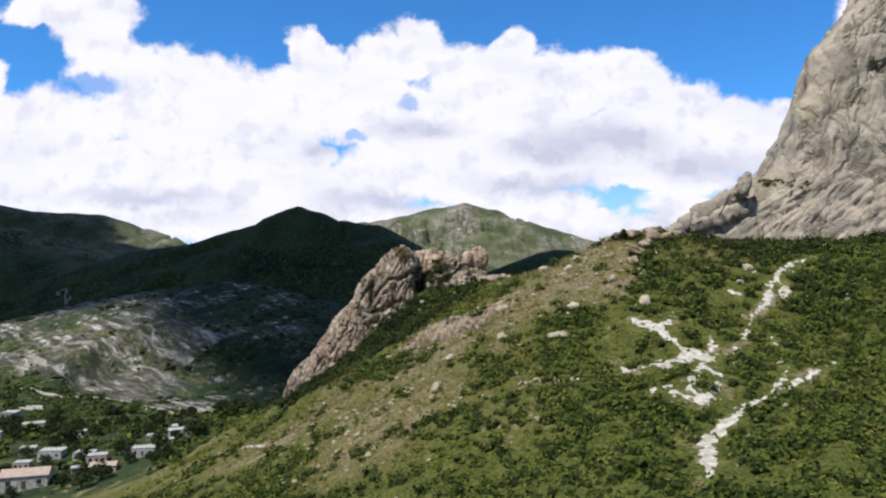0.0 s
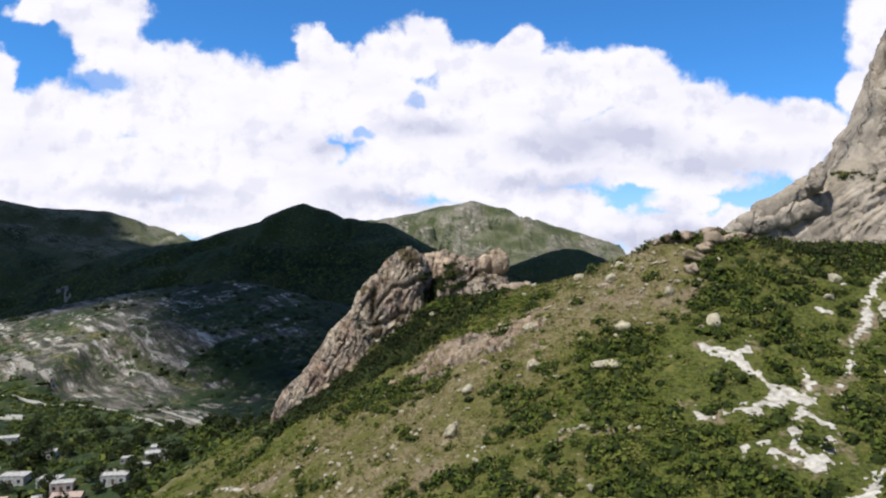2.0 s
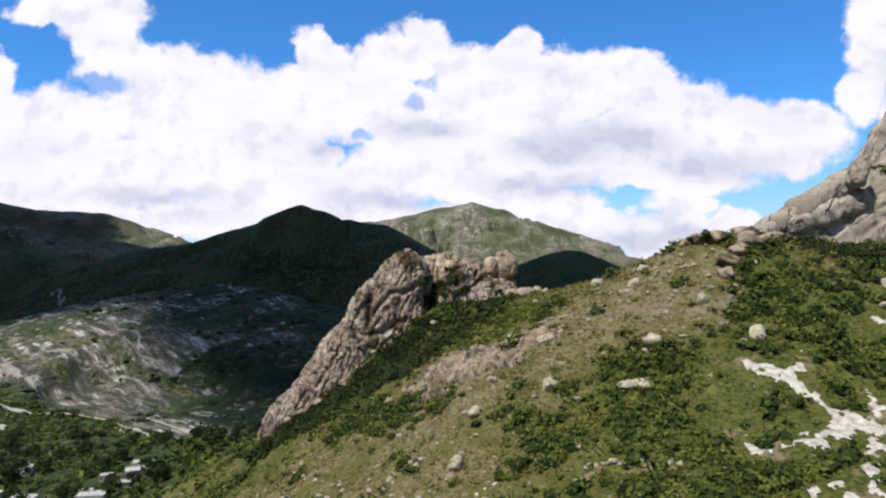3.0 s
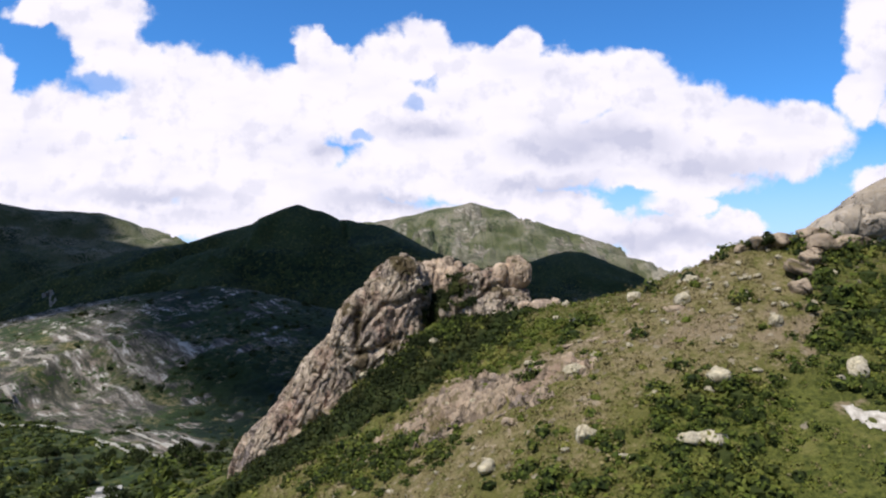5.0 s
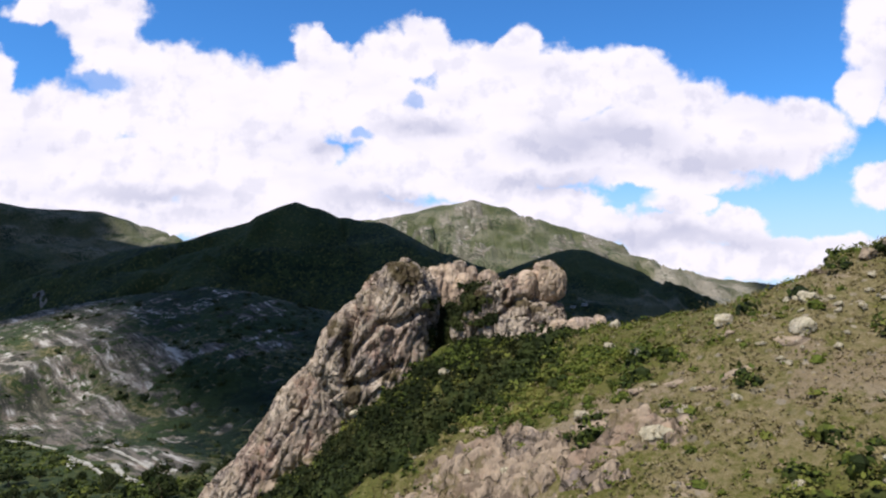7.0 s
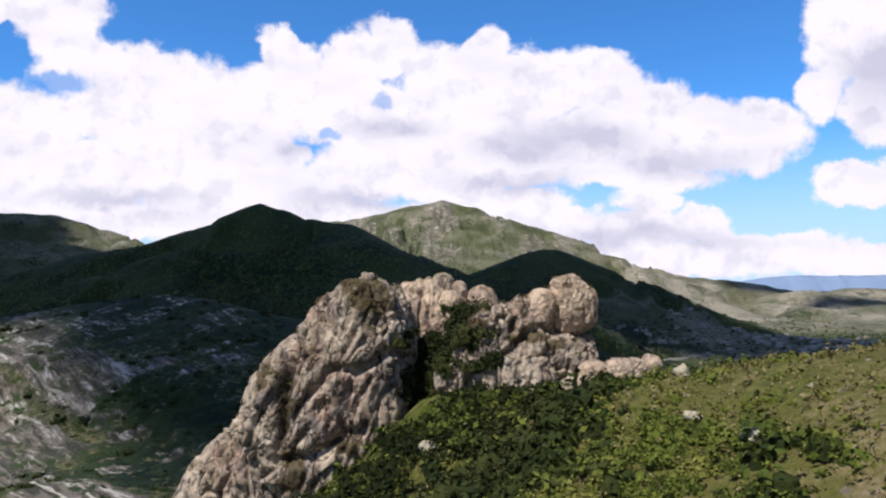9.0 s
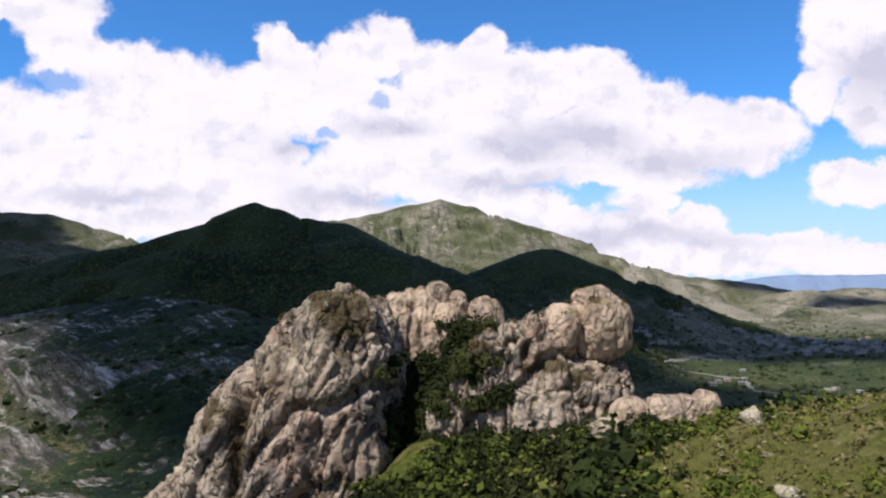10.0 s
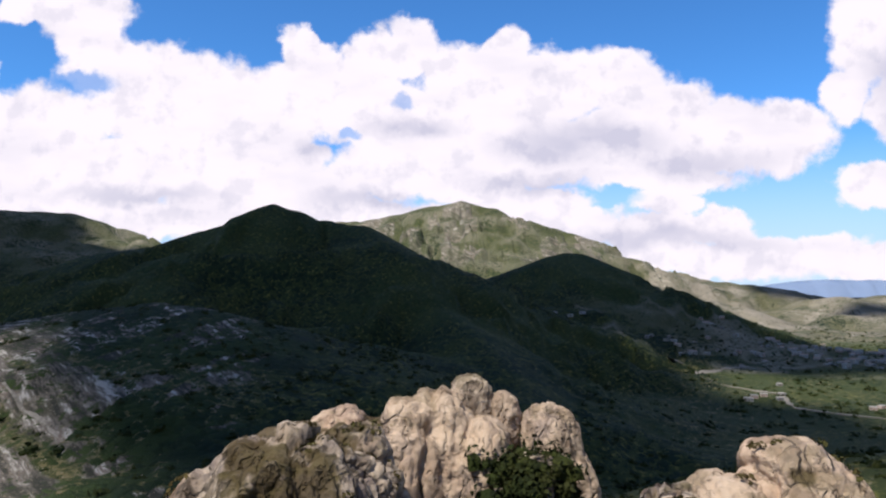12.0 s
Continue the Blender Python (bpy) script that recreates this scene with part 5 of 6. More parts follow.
def shrubs(name, x, y, z, radius, tall, leaves, mat, label, seed, leaf=0.14, solid=True, heart=None):
    """Many shrubs as one mass: each a lumpy mound of leaf sprays."""
    rng = np.random.default_rng(seed)
    if solid:
        # each shrub leans on a smaller one beside it
        side, near = rng.uniform(0, 6.28, len(x)), rng.uniform(0.6, 1.1, len(x)) * radius
        x, y, z = np.append(x, x + np.cos(side) * near), np.append(y, y + np.sin(side) * near), np.append(z, z)
        radius, tall = np.append(radius, radius * rng.uniform(0.35, 0.75, len(radius))), np.append(tall, tall * rng.uniform(0.7, 1.2, len(tall)))
    n = len(x)
    way = rng.normal(size=(n, leaves, 3))
    way /= np.linalg.norm(way, axis=2)[:, :, None]
    way[:, :, 2] = np.abs(way[:, :, 2])
    far = rng.uniform(0.5, 1.0, (n, leaves, 1)) ** 0.3
    lump = 1 + 0.3 * np.sin(5 * way[:, :, :1] + rng.uniform(0, 6, (n, 1, 1))) * np.cos(4 * way[:, :, 1:2] + rng.uniform(0, 6, (n, 1, 1)))
    off = way * far * lump * np.stack([radius, radius, radius * tall], 1)[:, None, :]
    mid = np.repeat(np.stack([x, y, z], 1), leaves, axis=0) + off.reshape(-1, 3)
    v, f = leaf_cards(rng, mid, way.reshape(-1, 3), np.repeat(leaf * (0.35 + radius), leaves))
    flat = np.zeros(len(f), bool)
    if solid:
        # the close-grown heart of each shrub: a lumpy mound of three rings, coloured as inner shade
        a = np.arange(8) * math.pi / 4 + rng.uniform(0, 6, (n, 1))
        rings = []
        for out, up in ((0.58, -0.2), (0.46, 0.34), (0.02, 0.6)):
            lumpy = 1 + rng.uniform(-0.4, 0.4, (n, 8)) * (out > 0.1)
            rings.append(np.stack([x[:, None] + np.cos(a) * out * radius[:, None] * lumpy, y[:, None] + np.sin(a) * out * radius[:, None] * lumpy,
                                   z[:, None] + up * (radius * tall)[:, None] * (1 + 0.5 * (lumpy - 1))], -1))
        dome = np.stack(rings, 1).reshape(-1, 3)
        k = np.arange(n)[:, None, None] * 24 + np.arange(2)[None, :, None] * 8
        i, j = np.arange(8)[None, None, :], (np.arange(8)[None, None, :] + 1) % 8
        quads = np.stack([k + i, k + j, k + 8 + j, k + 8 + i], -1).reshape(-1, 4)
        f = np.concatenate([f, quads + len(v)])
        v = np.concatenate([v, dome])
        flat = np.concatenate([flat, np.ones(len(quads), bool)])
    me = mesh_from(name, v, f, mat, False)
    me.materials.append(heart or HEART_SHADE)
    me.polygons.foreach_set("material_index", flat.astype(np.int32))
    return tagged(new(name, me), label, "shrubs", kind="stuff")


def scatter(rng, count, x0, x1, y0, y1, density):
    x, y = rng.uniform(x0, x1, count), rng.uniform(y0, y1, count)
    keep = rng.random(count) < density(x, y) * smooth(y, y0, y0 + 30) * smooth(x, x0, x0 + 14)
    keep &= (trail_gap(x, y, TRAILS) > 0.75) & ~in_outcrop(x, y) & ~in_monolith(x, y)
    return x[keep], y[keep]


def build_scrub():
    rng = np.random.default_rng(7)

    def thick(x, y):
        bare, dry, dense, _ = masks(x, y, np.zeros_like(x))
        n = fbm(x / 6, y / 6, octaves=3, seed=71)
        lush = smooth(x, 4, 16) * smooth(y - 0.4 * (x - 19), 102, 95) + 0.5 * smooth(y, 96, 84)
        return np.clip(0.48 + 1.5 * n + 0.75 * lush - 0.85 * dry - 0.95 * bare - 0.75 * np.exp(-((x - 17) / 10) ** 2 - ((y - 124) / 11) ** 2), 0.02, 1)

    def lawn(x, y):
        bare, dry, dense, _ = masks(x, y, np.zeros_like(x))
        n = fbm(x / 9, y / 9, octaves=3, seed=73)
        return np.clip(0.6 + 0.9 * n + 0.2 * smooth(x, 8, 26) + 0.5 * np.exp(-((x - 15) / 11) ** 2 - ((y - 125) / 12) ** 2) - 0.45 * dry - 0.7 * bare, 0.05, 1)

    def parched(x, y):
        bare, dry, dense, _ = masks(x, y, np.zeros_like(x))
        return np.clip(0.15 + 0.85 * dry - 0.55 * bare, 0, 1)

    x, y = scatter(rng, 13000, -60, 85, 34, 150, thick)
    r = np.minimum(rng.gamma(2.4, 0.26, len(x)) + 0.25, 1.25) * (1 + 0.15 * smooth(x, 14, 26))
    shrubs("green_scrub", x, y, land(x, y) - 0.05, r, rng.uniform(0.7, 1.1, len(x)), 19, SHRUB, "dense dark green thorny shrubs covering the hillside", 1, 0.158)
    x, y = scatter(rng, 7500, -60, 85, 34, 150, lawn)
    r = np.minimum(rng.gamma(2.2, 0.2, len(x)) + 0.18, 0.95) * (1 - 0.45 * np.exp(-((x - 22) / 10) ** 2 - ((y - 128) / 9) ** 2))
    shrubs("bright_scrub", x, y, land(x, y) - 0.04, r, rng.uniform(0.5, 1.0, len(x)), 16, BRIGHT, "low bright green herbs and bushes between the shrubs", 2, 0.144, True, SHRUB)
    x, y = scatter(rng, 30000, -45, 62, 66, 140, parched)
    r = rng.gamma(4.0, 0.05, len(x)) + 0.1
    shrubs("dry_grass", x, y, land(x, y) - 0.03, r, rng.uniform(0.8, 1.4, len(x)), 7, STRAW, "tufts of straw-coloured dry grass on thin soil", 3, 0.16, False)
    x, y = scatter(rng, 30000, -45, 66, 60, 142, lambda x, y: np.clip(0.25 + 0.75 * lawn(x, y) - 0.5 * masks(x, y, np.zeros_like(x))[1], 0.05, 1))
    r = rng.gamma(4.0, 0.055, len(x)) + 0.1
    shrubs("meadow_grass", x, y, land(x, y) - 0.03, r, rng.uniform(0.7, 1.2, len(x)), 7, BRIGHT, "low yellow-green grass growing over the hillside", 14, 0.15, False)
    # taller thicket in the lee of the outcrop and in its saddle
    t = rng.random(430)
    x, y = -27 + 34 * t + rng.normal(0, 1.6, 430), 133.4 - 3.4 * np.sin(3.0 * t) + rng.normal(0, 1.8, 430)
    r = rng.gamma(3.0, 0.22, 430) + 0.25
    shrubs("scrub_belt", x, y, land(x, y), r, rng.uniform(0.7, 1.2, 430), 34, TREE_LEAF, "mid-green bushes below the thicket of the outcrop", 13, 0.125, True, HEART_SHADE)
    # soft olive bushes between the bedrock and the outcrop
    for count, mat, label, seed in ((150, BRIGHT, "yellow-green bushes on the slope before the outcrop", 19), (75, SHRUB, "darker green bushes on the slope before the outcrop", 20)):
        x = rng.uniform(-1, 12, count)
        y = 126.0 - 0.12 * x + rng.normal(0, 3.2, count)
        shrubs("slope_bushes", x, y, land(x, y) - 0.05, np.minimum(rng.gamma(3.0, 0.15, count) + 0.2, 0.9), rng.uniform(0.6, 1.0, count), 34, mat, label, seed, 0.12, True, SHRUB)
    x, y = scatter(rng, 620, -2, 26, 84, 101, lambda x, y: np.clip(0.45 + 1.8 * fbm(x / 4, y / 4, octaves=3, seed=75) - 0.8 * smooth(y - 0.25 * x, 96, 100), 0.0, 1))
    shrubs("slope_scrub", x, y, land(x, y) - 0.05, np.minimum(rng.gamma(3.0, 0.16, len(x)) + 0.2, 1.0), rng.uniform(0.7, 1.1, len(x)), 30, SHRUB, "dark green bushes in clumps between the pale boulders", 18, 0.13, True, HEART_SHADE)
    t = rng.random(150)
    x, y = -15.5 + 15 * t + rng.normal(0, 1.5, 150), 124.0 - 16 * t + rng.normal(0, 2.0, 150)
    shrubs("shoulder_scrub", x, y, land(x, y) - 0.05, rng.gamma(3.0, 0.17, 150) + 0.2, rng.uniform(0.7, 1.1, 150), 30, SHRUB, "dark green bushes below the bare bedrock of the shoulder", 17, 0.13, True, HEART_SHADE)
    t = rng.random(760)
    x, y = -27 + 34 * t + rng.normal(0, 1.6, 760), 138.0 - 2.8 * np.sin(3.0 * t) + rng.normal(0, 2.1, 760)
    r = np.minimum(rng.gamma(3.0, 0.2, 760) + 0.3, 1.0) * np.where(np.abs(x - 2) < 7, 0.75, 1.0)
    shrubs("thicket", x, y, land(x, y), r, rng.uniform(0.7, 1.15, 760), 30, SHADED_LEAF, "thicket at the foot of the rock outcrop, its deep green darkened as shade", 4, 0.13, True, SHADED_LEAF)
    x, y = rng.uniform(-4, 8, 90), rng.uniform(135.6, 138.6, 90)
    shrubs("thicket", x, y, land(x, y), rng.uniform(0.35, 0.75, 90), rng.uniform(0.7, 1.0, 90), 36, SHRUB, "bushes against the foot of the fluted rock", 12, 0.14, True, SHADED_LEAF)
    rocks = [o for o in scene.objects if o.parent and o.parent.name.startswith("rock_outcrop")]
    spots = drop_on(rocks, rng.uniform(-5.0, 2.6, 620), rng.uniform(140.5, 152.5, 620))
    more = drop_on(rocks, rng.uniform(-1.2, 3.2, 150), rng.uniform(149.2, 153.2, 150))
    spots = np.concatenate([spots[(spots[:, 2] < 102.8) & (spots[:, 3] > 0.2)], more[(more[:, 2] < 104.3) & (more[:, 3] > 0.1)]])
    x, y, z = spots[:, 0], spots[:, 1], spots[:, 2]
    # the shade of the gap is put into the leaf colour
    shrubs("saddle_scrub", x, y, z - 0.1, rng.uniform(0.4, 0.95, len(x)), rng.uniform(0.9, 1.5, len(x)), 30, SHADED_LEAF, "green bushes filling the gap between the rocks, darkened as shade", 5)
    # moss and tufts on the flat tops
    spots = drop_on(rocks, rng.uniform(-20, 13, 700), rng.uniform(137, 150, 700))
    spots = spots[(spots[:, 3] > 0.55) & (fbm(spots[:, 0] / 3, spots[:, 1] / 3, octaves=2, seed=79) > 0.1)]
    x, y, z = spots[:, 0], spots[:, 1], spots[:, 2]
    shrubs("rock_tufts", x, y, z - 0.05, rng.uniform(0.15, 0.4, len(x)), rng.uniform(0.4, 0.8, len(x)), 20, MOSS, "brown moss and small tufts on the rock tops", 9, 0.14, False)
    x, y = rng.uniform(7.5, 15, 130), rng.uniform(134.5, 140.5, 130)
    shrubs("crest_scrub", x, y, land(x, y), rng.uniform(0.3, 0.8, 130), rng.uniform(0.7, 1.2, 130), 34, SHRUB, "green bushes between the end blocks of the outcrop", 10)
    # shrubs on the ledges of the great rock
    cliff = [o for o in scene.objects if o.name == "cliff"]
    spots = drop_on(cliff, rng.uniform(46, 76, 900), rng.uniform(120, 131, 900), 124.0)
    spots = spots[(spots[:, 3] > 0.12) & (np.abs(spots[:, 2] - 118.2 + 0.14 * (spots[:, 0] - 61)) < 0.8) & (spots[:, 0] > 61) & (spots[:, 0] < 71)]
    x, y, z = spots[:, 0], spots[:, 1], spots[:, 2]
    shrubs("ledge_scrub", x, y, z, rng.uniform(0.25, 0.6, len(x)), rng.uniform(0.6, 1.0, len(x)), 30, SHRUB, "dark green bushes rooted on a ledge of the cliff", 8)
    x = np.append(rng.uniform(42, 86, 330), rng.normal(55, 4, 130))
    y = np.append(118.5 + 0.02 * (x[:330] - 42) + rng.normal(0, 2.2, 330), rng.normal(105, 6, 130))
    keep = ~in_monolith(x, y) & (trail_gap(x, y, TRAILS) > 1.0)
    x, y = x[keep], y[keep]
    shrubs("cliff_foot_scrub", x, y, land(x, y) - 0.1, rng.uniform(0.5, 1.3, len(x)), rng.uniform(0.8, 1.3, len(x)), 34, TREE_LEAF, "dark green bushes crowding the foot of the cliff", 15, 0.14, True, SHADED_LEAF)
    # scrub of the western basin
    x, y = rng.uniform(-205, -44, 3000), rng.uniform(136, 330, 3000)
    foot = np.interp(x, [-400, -192, -152, -110, -61, -30], [400, 319, 303, 272, 222, 190])
    keep = (y < foot + 4) & (fbm(x / 16, y / 16, octaves=3, seed=85) > -0.35) & np.all([np.hypot(x - a, y - b) > 5 * q + 1 for a, b, _, _, q in NEAR_HOUSES], axis=0)
    x, y = x[keep], y[keep]
    shrubs("basin_scrub", x, y, land(x, y) - 0.1, rng.gamma(4.0, 0.28, len(x)) + 0.4, rng.uniform(0.6, 1.1, len(x)), 10, SHRUB, "green bushes and hedges between the houses of the valley", 16, 0.24, True, HEART_SHADE)
    # valley scrub on the west side
    x, y = rng.uniform(-420, 140, 8500), rng.uniform(172, 560, 8500)
    bare, dry, dense, _ = masks(x, y, np.zeros_like(x))
    keep = (rng.random(len(x)) < np.clip(0.5 - 0.55 * bare + 0.3 * fbm(x / 30, y / 30, seed=77), 0.04, 1)) & (np.abs(x) < 60 + 0.72 * y) & (x + 0.9 * y < 480) & ~in_monolith(x, y) & np.all([np.hypot(x - a, y - b) > 6 * q + 1 for a, b, _, _, q in NEAR_HOUSES], axis=0)
    x, y = x[keep], y[keep]
    r = rng.gamma(4.0, 0.32, len(x)) + 0.4
    shrubs("valley_scrub", x, y, land(x, y) - 0.1, r, rng.uniform(0.6, 1.0, len(x)), 6, TREE_LEAF, "scattered dark green bushes on the valley floor and slopes", 6, 0.26)

    # bushes and small trees on the eastern plain
    x, y = rng.uniform(60, 700, 3800), rng.uniform(430, 1250, 3800)
    keep = (rng.random(len(x)) < np.clip(0.6 + 0.7 * fbm(x / 60, y / 60, seed=83), 0.08, 1)) & (x < 0.75 * (y - 90)) & (x > 0.3 * (y - 250)) & (land(x, y) < 60)
    x, y = x[keep], y[keep]
    r = rng.gamma(4.0, 0.35, len(x)) + 0.6
    shrubs("plain_scrub", x, y, land(x, y) - 0.1, r, rng.uniform(0.7, 1.1, len(x)), 6, TREE_LEAF, "dark bushes and small trees dotted over the plain", 11, 0.3)


build_scrub()


def tree(height, seed, n=90):
    """Trunk with forked limbs and a loose crown of leaf sprays."""
    rng = np.random.default_rng(seed)
    top = tagged(new("tree"), "dark green broad-crowned valley tree", "tree", "trees round the houses")
    bm = bmesh.new()

    def limb(a, b, ra, rb):
        a, b = Vector(a), Vector(b)
        m = Matrix.Translation((a + b) / 2) @ (b - a).to_track_quat("Z", "Y").to_matrix().to_4x4()
        bmesh.ops.create_cone(bm, cap_ends=True, segments=7, radius1=ra, radius2=rb, depth=(b - a).length, matrix=m)

    fork = (0.1, 0.05, height * 0.26)
    limb((0, 0, -0.4), fork, 0.05 * height, 0.035 * height)
    tips = []
    for k in range(6):
        a = k * 1.05 + rng.uniform(-0.3, 0.3)
        tip = (math.cos(a) * height * 0.34, math.sin(a) * height * 0.34, height * rng.uniform(0.42, 0.8))
        limb(fork, tip, 0.03 * height, 0.01 * height)
        tips.append(tip)
    part("trunk", bm, BARK, top, "", True)
    tips.append((0, 0, height * 0.85))
    centres = np.repeat(np.array(tips), n, axis=0)
    way = rng.normal(size=(len(centres), 3))
    way /= np.linalg.norm(way, axis=1)[:, None]
    v, f = leaf_cards(rng, centres + way * (rng.uniform(0.3, 1, (len(centres), 1)) ** 0.5) * height * np.array([0.28, 0.28, 0.24]), way, np.full(len(centres), 0.06 * height))
    under(new("crown", mesh_from("crown", v, f, TREE_LEAF, False)), top)
    return top


def turn_to(x, y, angle, sink=0.0, scale=1.0):
    return Matrix.Translation((x, y, ground_at(x, y) - sink)) @ Matrix.Rotation(angle, 4, "Z") @ Matrix.Scale(scale, 4)



def build_trees():
    rng = random.Random(9)
    kinds = [tree(5.5, 1), tree(4.2, 2), tree(6.5, 3)]
    spots = [(a + rng.uniform(-1, 4), b - 3.4 - 3 * q) for a, b, _, _, q in NEAR_HOUSES[:17]]
    while len(spots) < 110:
        x, y = rng.uniform(-150, -55), rng.uniform(146, 262)
        if all(math.hypot(x - a, y - b) > 0.5 + 5 * q for a, b, _, _, q in NEAR_HOUSES) and all(math.hypot(x - a, y - b) > 3 for a, b in spots):
            spots.append((x, y))
    for k, (x, y) in enumerate(spots):
        m = turn_to(x, y, rng.uniform(0, 6), 0.1, rng.uniform(0.45, 0.8))
        if k < 3:
            kinds[k].matrix_basis = m
        else:
            copy_thing(kinds[k % 3], m).scale = m.to_scale()
    crest = tree(2.6, 4, 240)
    tagged(crest, "small dark green tree on the rocky crest", "tree", "trees on the crest")
    crest.matrix_basis = turn_to(31.7, 118.0, 0.4, 0.1, 0.7)
    other = copy_thing(crest, turn_to(30.4, 119.0, 2.0, 0.2, 0.45))
    other.scale = (0.45, 0.45, 0.45)
    tagged(other, "small dark green tree on the rocky crest")


build_trees()

# ---- houses ----


def house(w, d, h, wall_mat, roof_mat, label, tiled=False):
    """A low block house: walls, roof with its overhang or parapet, door and windows with frames."""
    top = tagged(new("house"), label, "house", "houses of the valley")
    bm = bmesh.new()
    box(bm, -w / 2, -d / 2, -1.2, w / 2, d / 2, h)
    part("wall", bm, wall_mat, top)
    bm = bmesh.new()
    if tiled:
        v = [bm.verts.new(p) for p in ((-w / 2 - 0.3, -d / 2 - 0.3, h), (w / 2 + 0.3, -d / 2 - 0.3, h), (w / 2 + 0.3, d / 2 + 0.3, h), (-w / 2 - 0.3, d / 2 + 0.3, h), (-w / 2 - 0.3, 0, h + d * 0.24), (w / 2 + 0.3, 0, h + d * 0.24))]
        for q in ((0, 1, 5, 4), (2, 3, 4, 5), (0, 4, 3), (1, 2, 5), (0, 3, 2, 1)):
            bm.faces.new([v[k] for k in q])
    else:
        box(bm, -w / 2 - 0.12, -d / 2 - 0.12, h, w / 2 + 0.12, d / 2 + 0.12, h + 0.18, 0.03)
        box(bm, -w / 2 - 0.12, -d / 2 - 0.12, h + 0.18, w / 2 + 0.12, -d / 2 + 0.05, h + 0.5)
        box(bm, -w / 2 - 0.12, d / 2 - 0.05, h + 0.18, w / 2 + 0.12, d / 2 + 0.12, h + 0.5)
    part("roof", bm, roof_mat, top)
    bm = bmesh.new()
    box(bm, -0.5, -d / 2 - 0.06, 0, 0.5, -d / 2 + 0.02, 2.05, 0.02)
    part("door", bm, DOOR_PAINT, top)
    for x in (-w * 0.32, w * 0.32):
        bm = bmesh.new()
        box(bm, x - 0.6, -d / 2 - 0.05, 0.9, x + 0.6, -d / 2 + 0.02, 2.1, 0.02)
        window = part("window", bm, DARK_PANE, top)
        bm = bmesh.new()
        box(bm, x - 0.75, -d / 2 - 0.14, 0.78, x + 0.75, -d / 2 + 0.01, 0.9, 0.01)
        part("sill", bm, ROOF_SLAB, window)
    return top


def build_houses():
    rng = random.Random(12)
    kinds = [house(9, 6, 3.0, PLASTER, ROOF_SLAB, "white plastered single-storey house with a flat concrete roof"),
             house(7, 5, 2.8, PINK_PLASTER, ROOF_SLAB, "small pink plastered house with a flat roof"),
             house(11, 6, 3.2, PLASTER, ROOF_TILE, "white house with a low red tiled roof", True),
             house(6, 5, 2.7, GREY_BLOCK, ROOF_SLAB, "unfinished grey block house with a flat roof"),
             house(8, 6, 5.4, PLASTER, ROOF_SLAB, "tall white two-storey house with a flat roof")]
    used = set()
    for x, y, a, k, size in NEAR_HOUSES:
        m = turn_to(x, y, a, 0.0, size)
        if k in used:
            copy_thing(kinds[k], m).scale = m.to_scale()
        else:
            kinds[k].matrix_basis = m
            used.add(k)
    # the small town on the plain and the farm before it
    made = 0
    while made < 130:
        x, y = rng.gauss(440, 85), rng.gauss(865, 60)
        if x > 385 and 780 < y < 990:
            size = rng.uniform(0.5, 0.9)
            copy_thing(kinds[rng.choice((0, 1, 2, 3, 3, 4))], turn_to(x, y, rng.uniform(-0.5, 0.5))).scale = (size, size, size)
            made += 1
    for _ in range(34):
        x = rng.uniform(215, 400)
        size = rng.uniform(0.5, 0.85)
        copy_thing(kinds[rng.choice((0, 1, 2, 3))], turn_to(x, rng.gauss(790 + 0.3 * x, 26), rng.uniform(-0.5, 0.5))).scale = (size, size, size)
    for x, y in ((236, 640), (246, 646), (252, 634), (262, 650), (228, 632), (300, 600), (310, 606), (322, 596), (150, 900), (165, 905), (130, 890), (285, 700)):
        copy_thing(kinds[rng.choice((0, 1, 3))], turn_to(x, y, rng.uniform(-0.5, 0.5))).scale = (0.7, 0.7, 0.7)


build_houses()


def strip(nodes, name, label, mat, category):
    """A pale road or terrace edge in the valley, banked up with a real step."""
    rows = []
    for (ax, ay, aw), (bx, by, bw) in zip(nodes, nodes[1:]):
        n = max(2, int(math.hypot(bx - ax, by - ay) / 3))
        rows += [(ax + (bx - ax) * t / n, ay + (by - ay) * t / n, aw + (bw - aw) * t / n) for t in range(n)]
    rows = np.array(rows + [nodes[-1]], float)
    along = np.gradient(rows[:, :2], axis=0)
    side = np.stack([-along[:, 1], along[:, 0]], 1) / np.linalg.norm(along, axis=1)[:, None]
    w = rows[:, 2] * np.clip(1 + 0.9 * fbm(rows[:, 0] / 6, rows[:, 1] / 6, seed=91), 0.15, 2)
    grid = []
    for s, rise in ((-1, -0.8), (-0.95, 0.45), (0, 0.5), (0.95, 0.45), (1, -0.8)):
        p = rows[:, :2] + side * (s * w)[:, None]
        q = rows[:, :2]
        grid.append(np.column_stack([p, np.maximum(land(p[:, 0], p[:, 1]), land(q[:, 0], q[:, 1]) - 0.6) + rise]))
    grid = np.stack(grid, 1)
    m = len(rows)
    k = np.arange(m * 5).reshape(m, 5)
    faces = np.stack([k[:-1, :-1], k[1:, :-1], k[1:, 1:], k[:-1, 1:]], -1).reshape(-1, 4)
    return tagged(new(name, mesh_from(name, grid.reshape(-1, 3), faces, mat, False)), label, category, kind="structure")


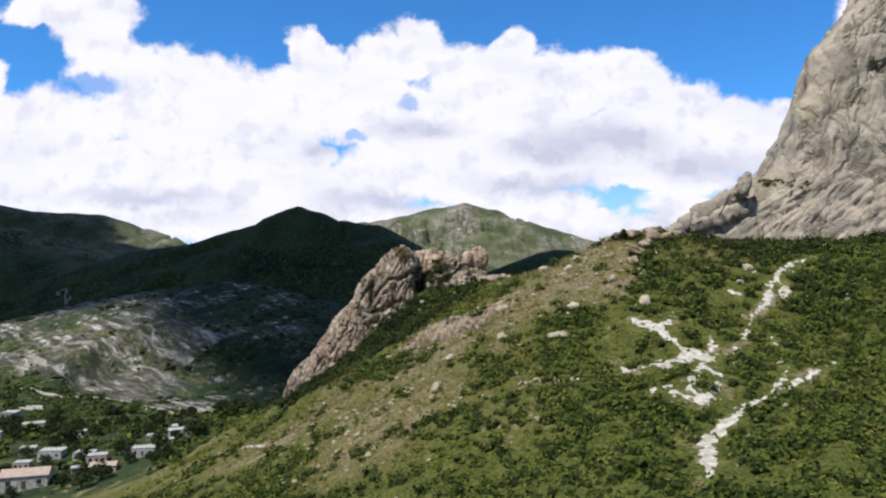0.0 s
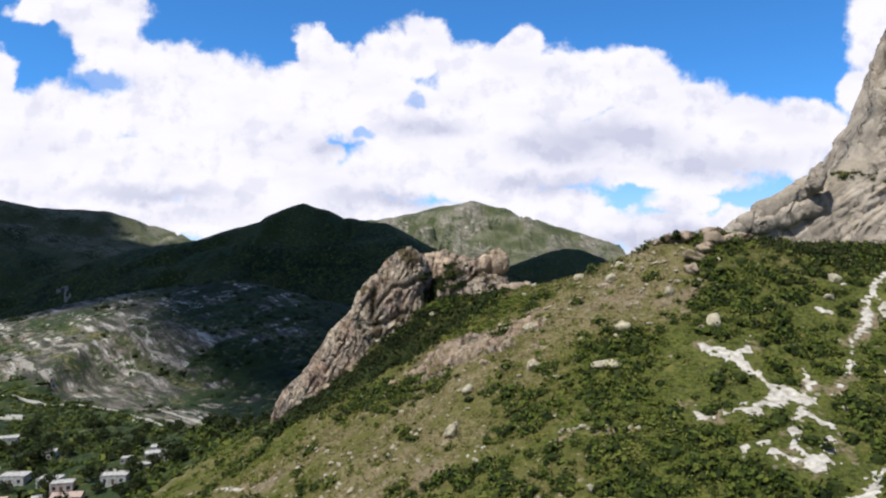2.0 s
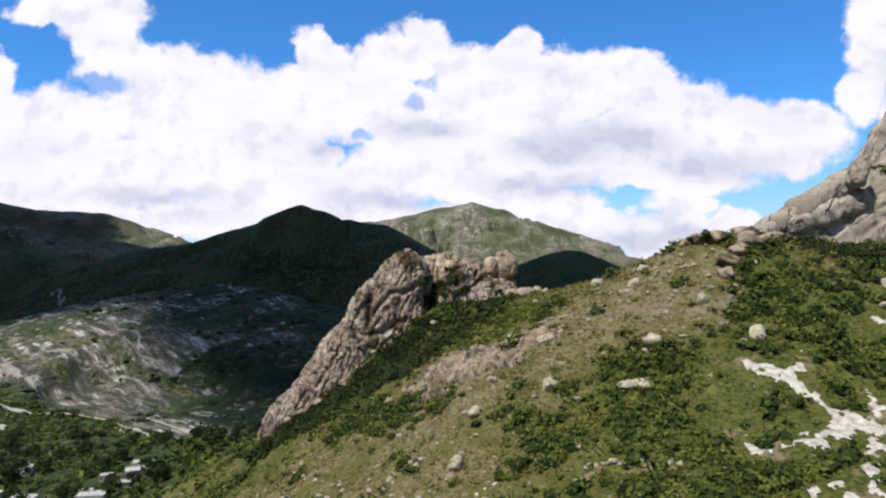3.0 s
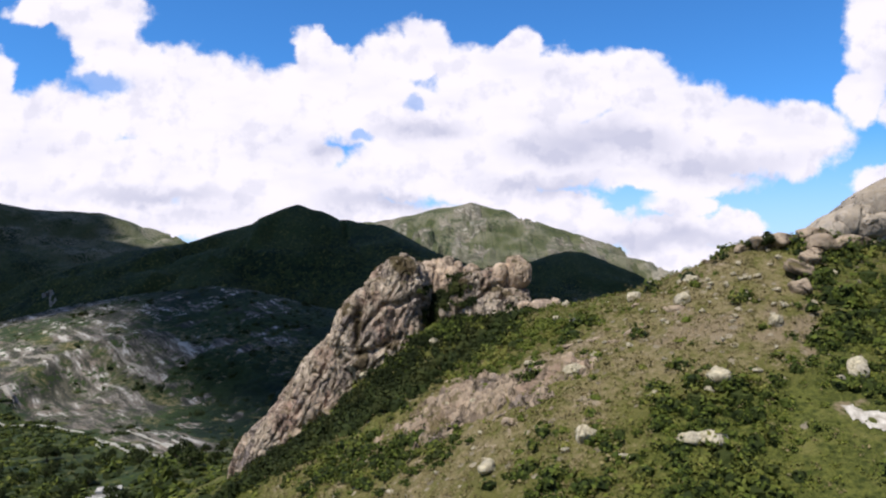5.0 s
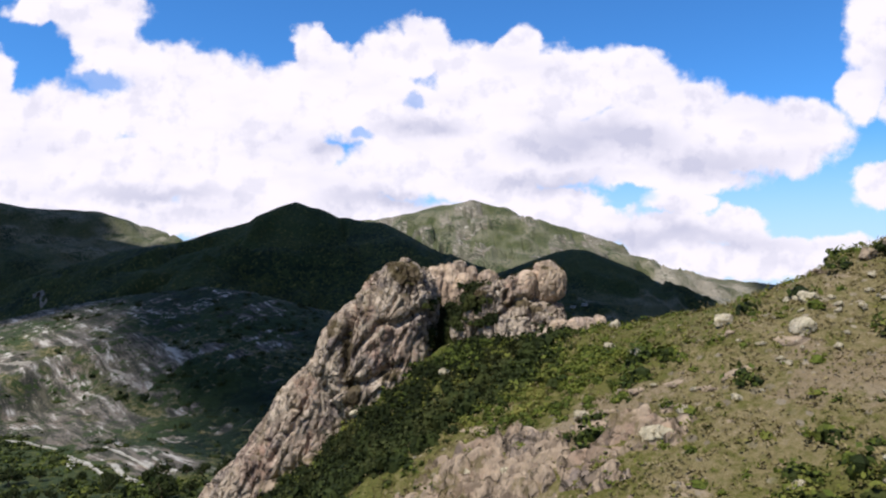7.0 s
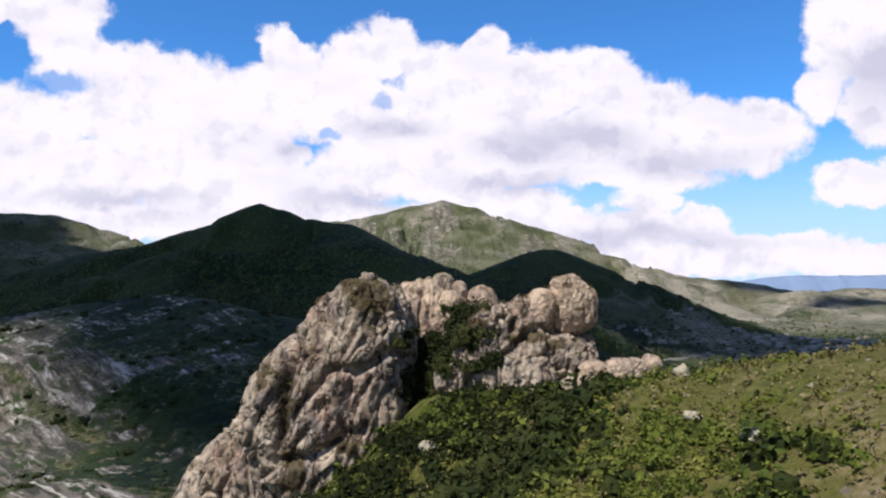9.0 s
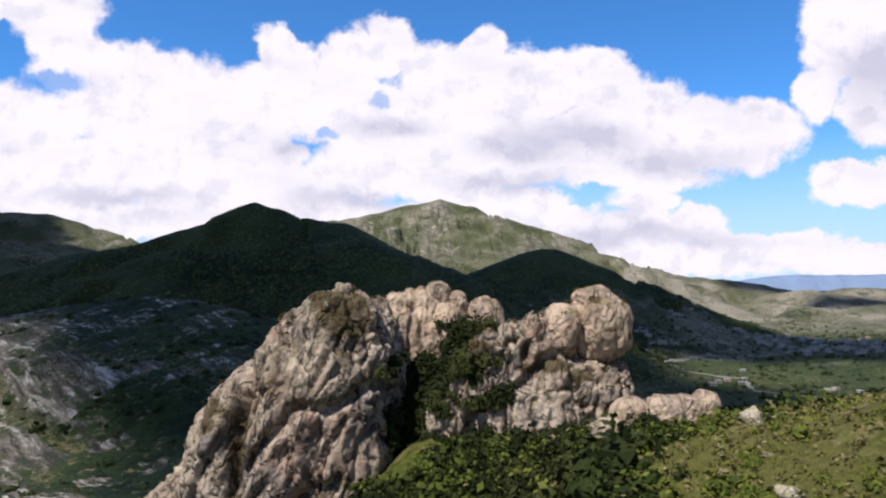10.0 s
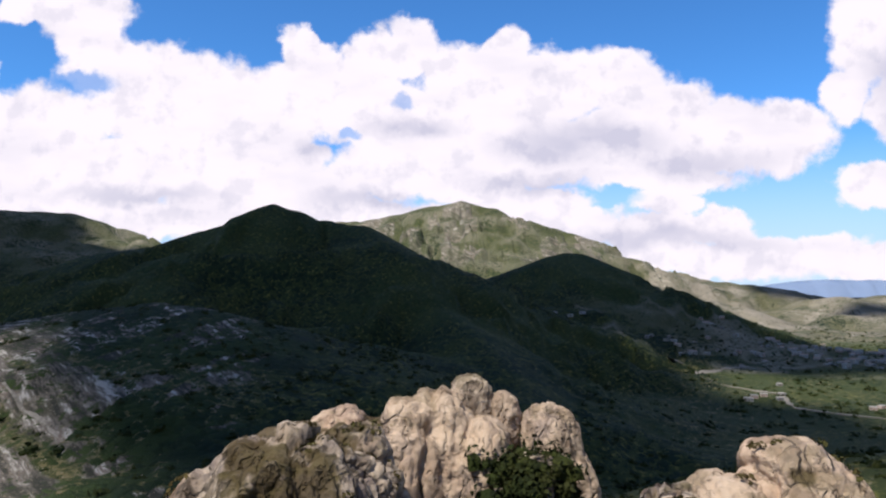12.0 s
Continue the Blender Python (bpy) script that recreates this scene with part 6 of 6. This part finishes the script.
for nodes in ([(-277, 449, 1.0), (-265, 465, 0.8), (-245, 481, 1.0)], [(-237, 388, 1.6), (-202, 355, 1.8), (-170, 321, 0.7)], [(-198, 418, 0.9), (-176, 396, 0.9)], [(-170, 395, 0.8), (-145, 377, 1.1), (-133, 366, 0.5)], [(-225, 398, 0.5), (-195, 380, 0.6), (-185, 374, 0.5)],
              [(-372, 690, 2.2), (-398, 730, 2.6), (-412, 775, 3.0), (-446, 820, 2.6), (-480, 880, 2.2)], [(225, 700, 1.5), (262, 655, 2.0), (250, 610, 1.8), (285, 560, 1.5)], [(210, 745, 5.0), (250, 780, 7.0), (310, 815, 4.0)]):
    strip(nodes, "dirt_road", "pale dirt road cut across the open ground", ROAD, "road")
for nodes in ([(-183, 305, 0.6), (-168, 304, 1.0), (-154, 303, 0.7), (-143, 301, 0.9), (-129, 294, 0.8)], [(-120, 284, 0.8), (-107, 272, 1.0), (-97, 260, 0.7)], [(-119, 284, 0.8), (-109, 265, 0.8)], [(-116, 299, 0.5), (-102, 287, 0.8), (-87, 269, 0.5)], [(-101, 274, 0.6), (-80, 242, 0.8), (-64, 216, 0.4)],
              [(-166, 277, 1.2), (-160, 276, 2.0), (-153, 271, 1.2)], [(-96, 290, 0.5), (-80, 268, 0.6)], [(-92, 278, 0.5), (-76, 252, 0.6)]):
    strip(nodes, "terrace", "low pale stone terrace wall in the valley scrub", TERRACE, "terrace wall")

# ---- far range and the clouds that shade the land ----


def build_range():
    xs = np.linspace(900, 3800, 160)
    crest = np.interp(xs, [900, 1658, 1970, 2144, 2353, 2763, 3300, 3800], [30, 50, 62, 88, 101, 92, 100, 80]) + 3 * fbm(xs / 140, xs * 0, octaves=4, seed=95)
    rows = []
    for y, k in ((4050, 0.0), (4150, 0.45), (4240, 0.8), (4300, 1.0), (4420, 0.3)):
        rows.append(np.column_stack([xs, np.full_like(xs, y) + 30 * fbm(xs / 90, np.full_like(xs, y), octaves=3, seed=96), -80 + (crest + 80) * k]))
    v = np.stack(rows, 0)
    k = np.arange(v.shape[0] * v.shape[1]).reshape(v.shape[:2])
    faces = np.stack([k[:-1, :-1], k[:-1, 1:], k[1:, 1:], k[1:, :-1]], -1).reshape(-1, 4)
    tagged(new("backdrop", mesh_from("backdrop", v.reshape(-1, 3), faces, HAZE)), "blue hazy mountain range on the horizon, its haze painted in", "mountain range", kind="structure")


build_range()


def build_cloud(x, y, ground_z, rx, ry, turn, seed, level=2600.0):
    """A flat cumulus overhead whose shadow lies round (x, y)."""
    v, f = BALL[3]
    a, b, c = (v * 1.0).T
    ragged = 1 + 0.3 * fbm(a * 1.8, b * 1.8, c * 1.8, 6, seed, 0.62)
    v = v * ragged[:, None] * (rx, ry, 45.0)
    m = np.array(Matrix.Rotation(turn, 3, "Z"))
    lift = (level - ground_z) / TO_SUN.z
    # loose wisps along its rim
    rng = np.random.default_rng(seed)
    small, tris = BALL[2]
    bodies, faces = [v], [f]
    for k in range(46):
        a, r = rng.uniform(0, 6.283), rng.normal(1.02, 0.09)
        size = rng.uniform(0.03, 0.09) * min(rx, ry)
        faces.append(tris + sum(len(q) for q in bodies))
        bodies.append(small * (size * rng.uniform(0.7, 1.8), size, 0.5 * size) + (rx * r * math.cos(a), ry * r * math.sin(a), rng.uniform(-15, 15)))
    v, f = np.concatenate(bodies) @ m.T, np.concatenate(faces)
    ob = new("cloud", mesh_from("cloud", v, f, CLOUD))
    ob.location = (x + TO_SUN.x * lift, y + TO_SUN.y * lift, level)
    tagged(ob, "broad white cumulus cloud drifting over the mountains", "cloud", "clouds overhead", "structure")


for cloud in ((-270, 765, 110, 430, 255, 0.15, 501), (200, 1040, 90, 190, 140, -0.2, 502), (-860, 1270, 150, 660, 430, 0.25, 503), (105, 555, 45, 135, 150, 0.2, 504), (390, 880, 30, 270, 125, -0.1, 505), (200, 405, 40, 200, 105, 0.2, 506), (-74, 436, 65, 185, 88, 2.02, 507), (960, 1840, 60, 190, 70, 0.0, 508), (-520, 1060, 140, 190, 150, 0.2, 509), (850, 1420, 30, 110, 34, 0.1, 511), (-1130, 1790, 270, 245, 240, 0.0, 510)):
    build_cloud(*cloud)
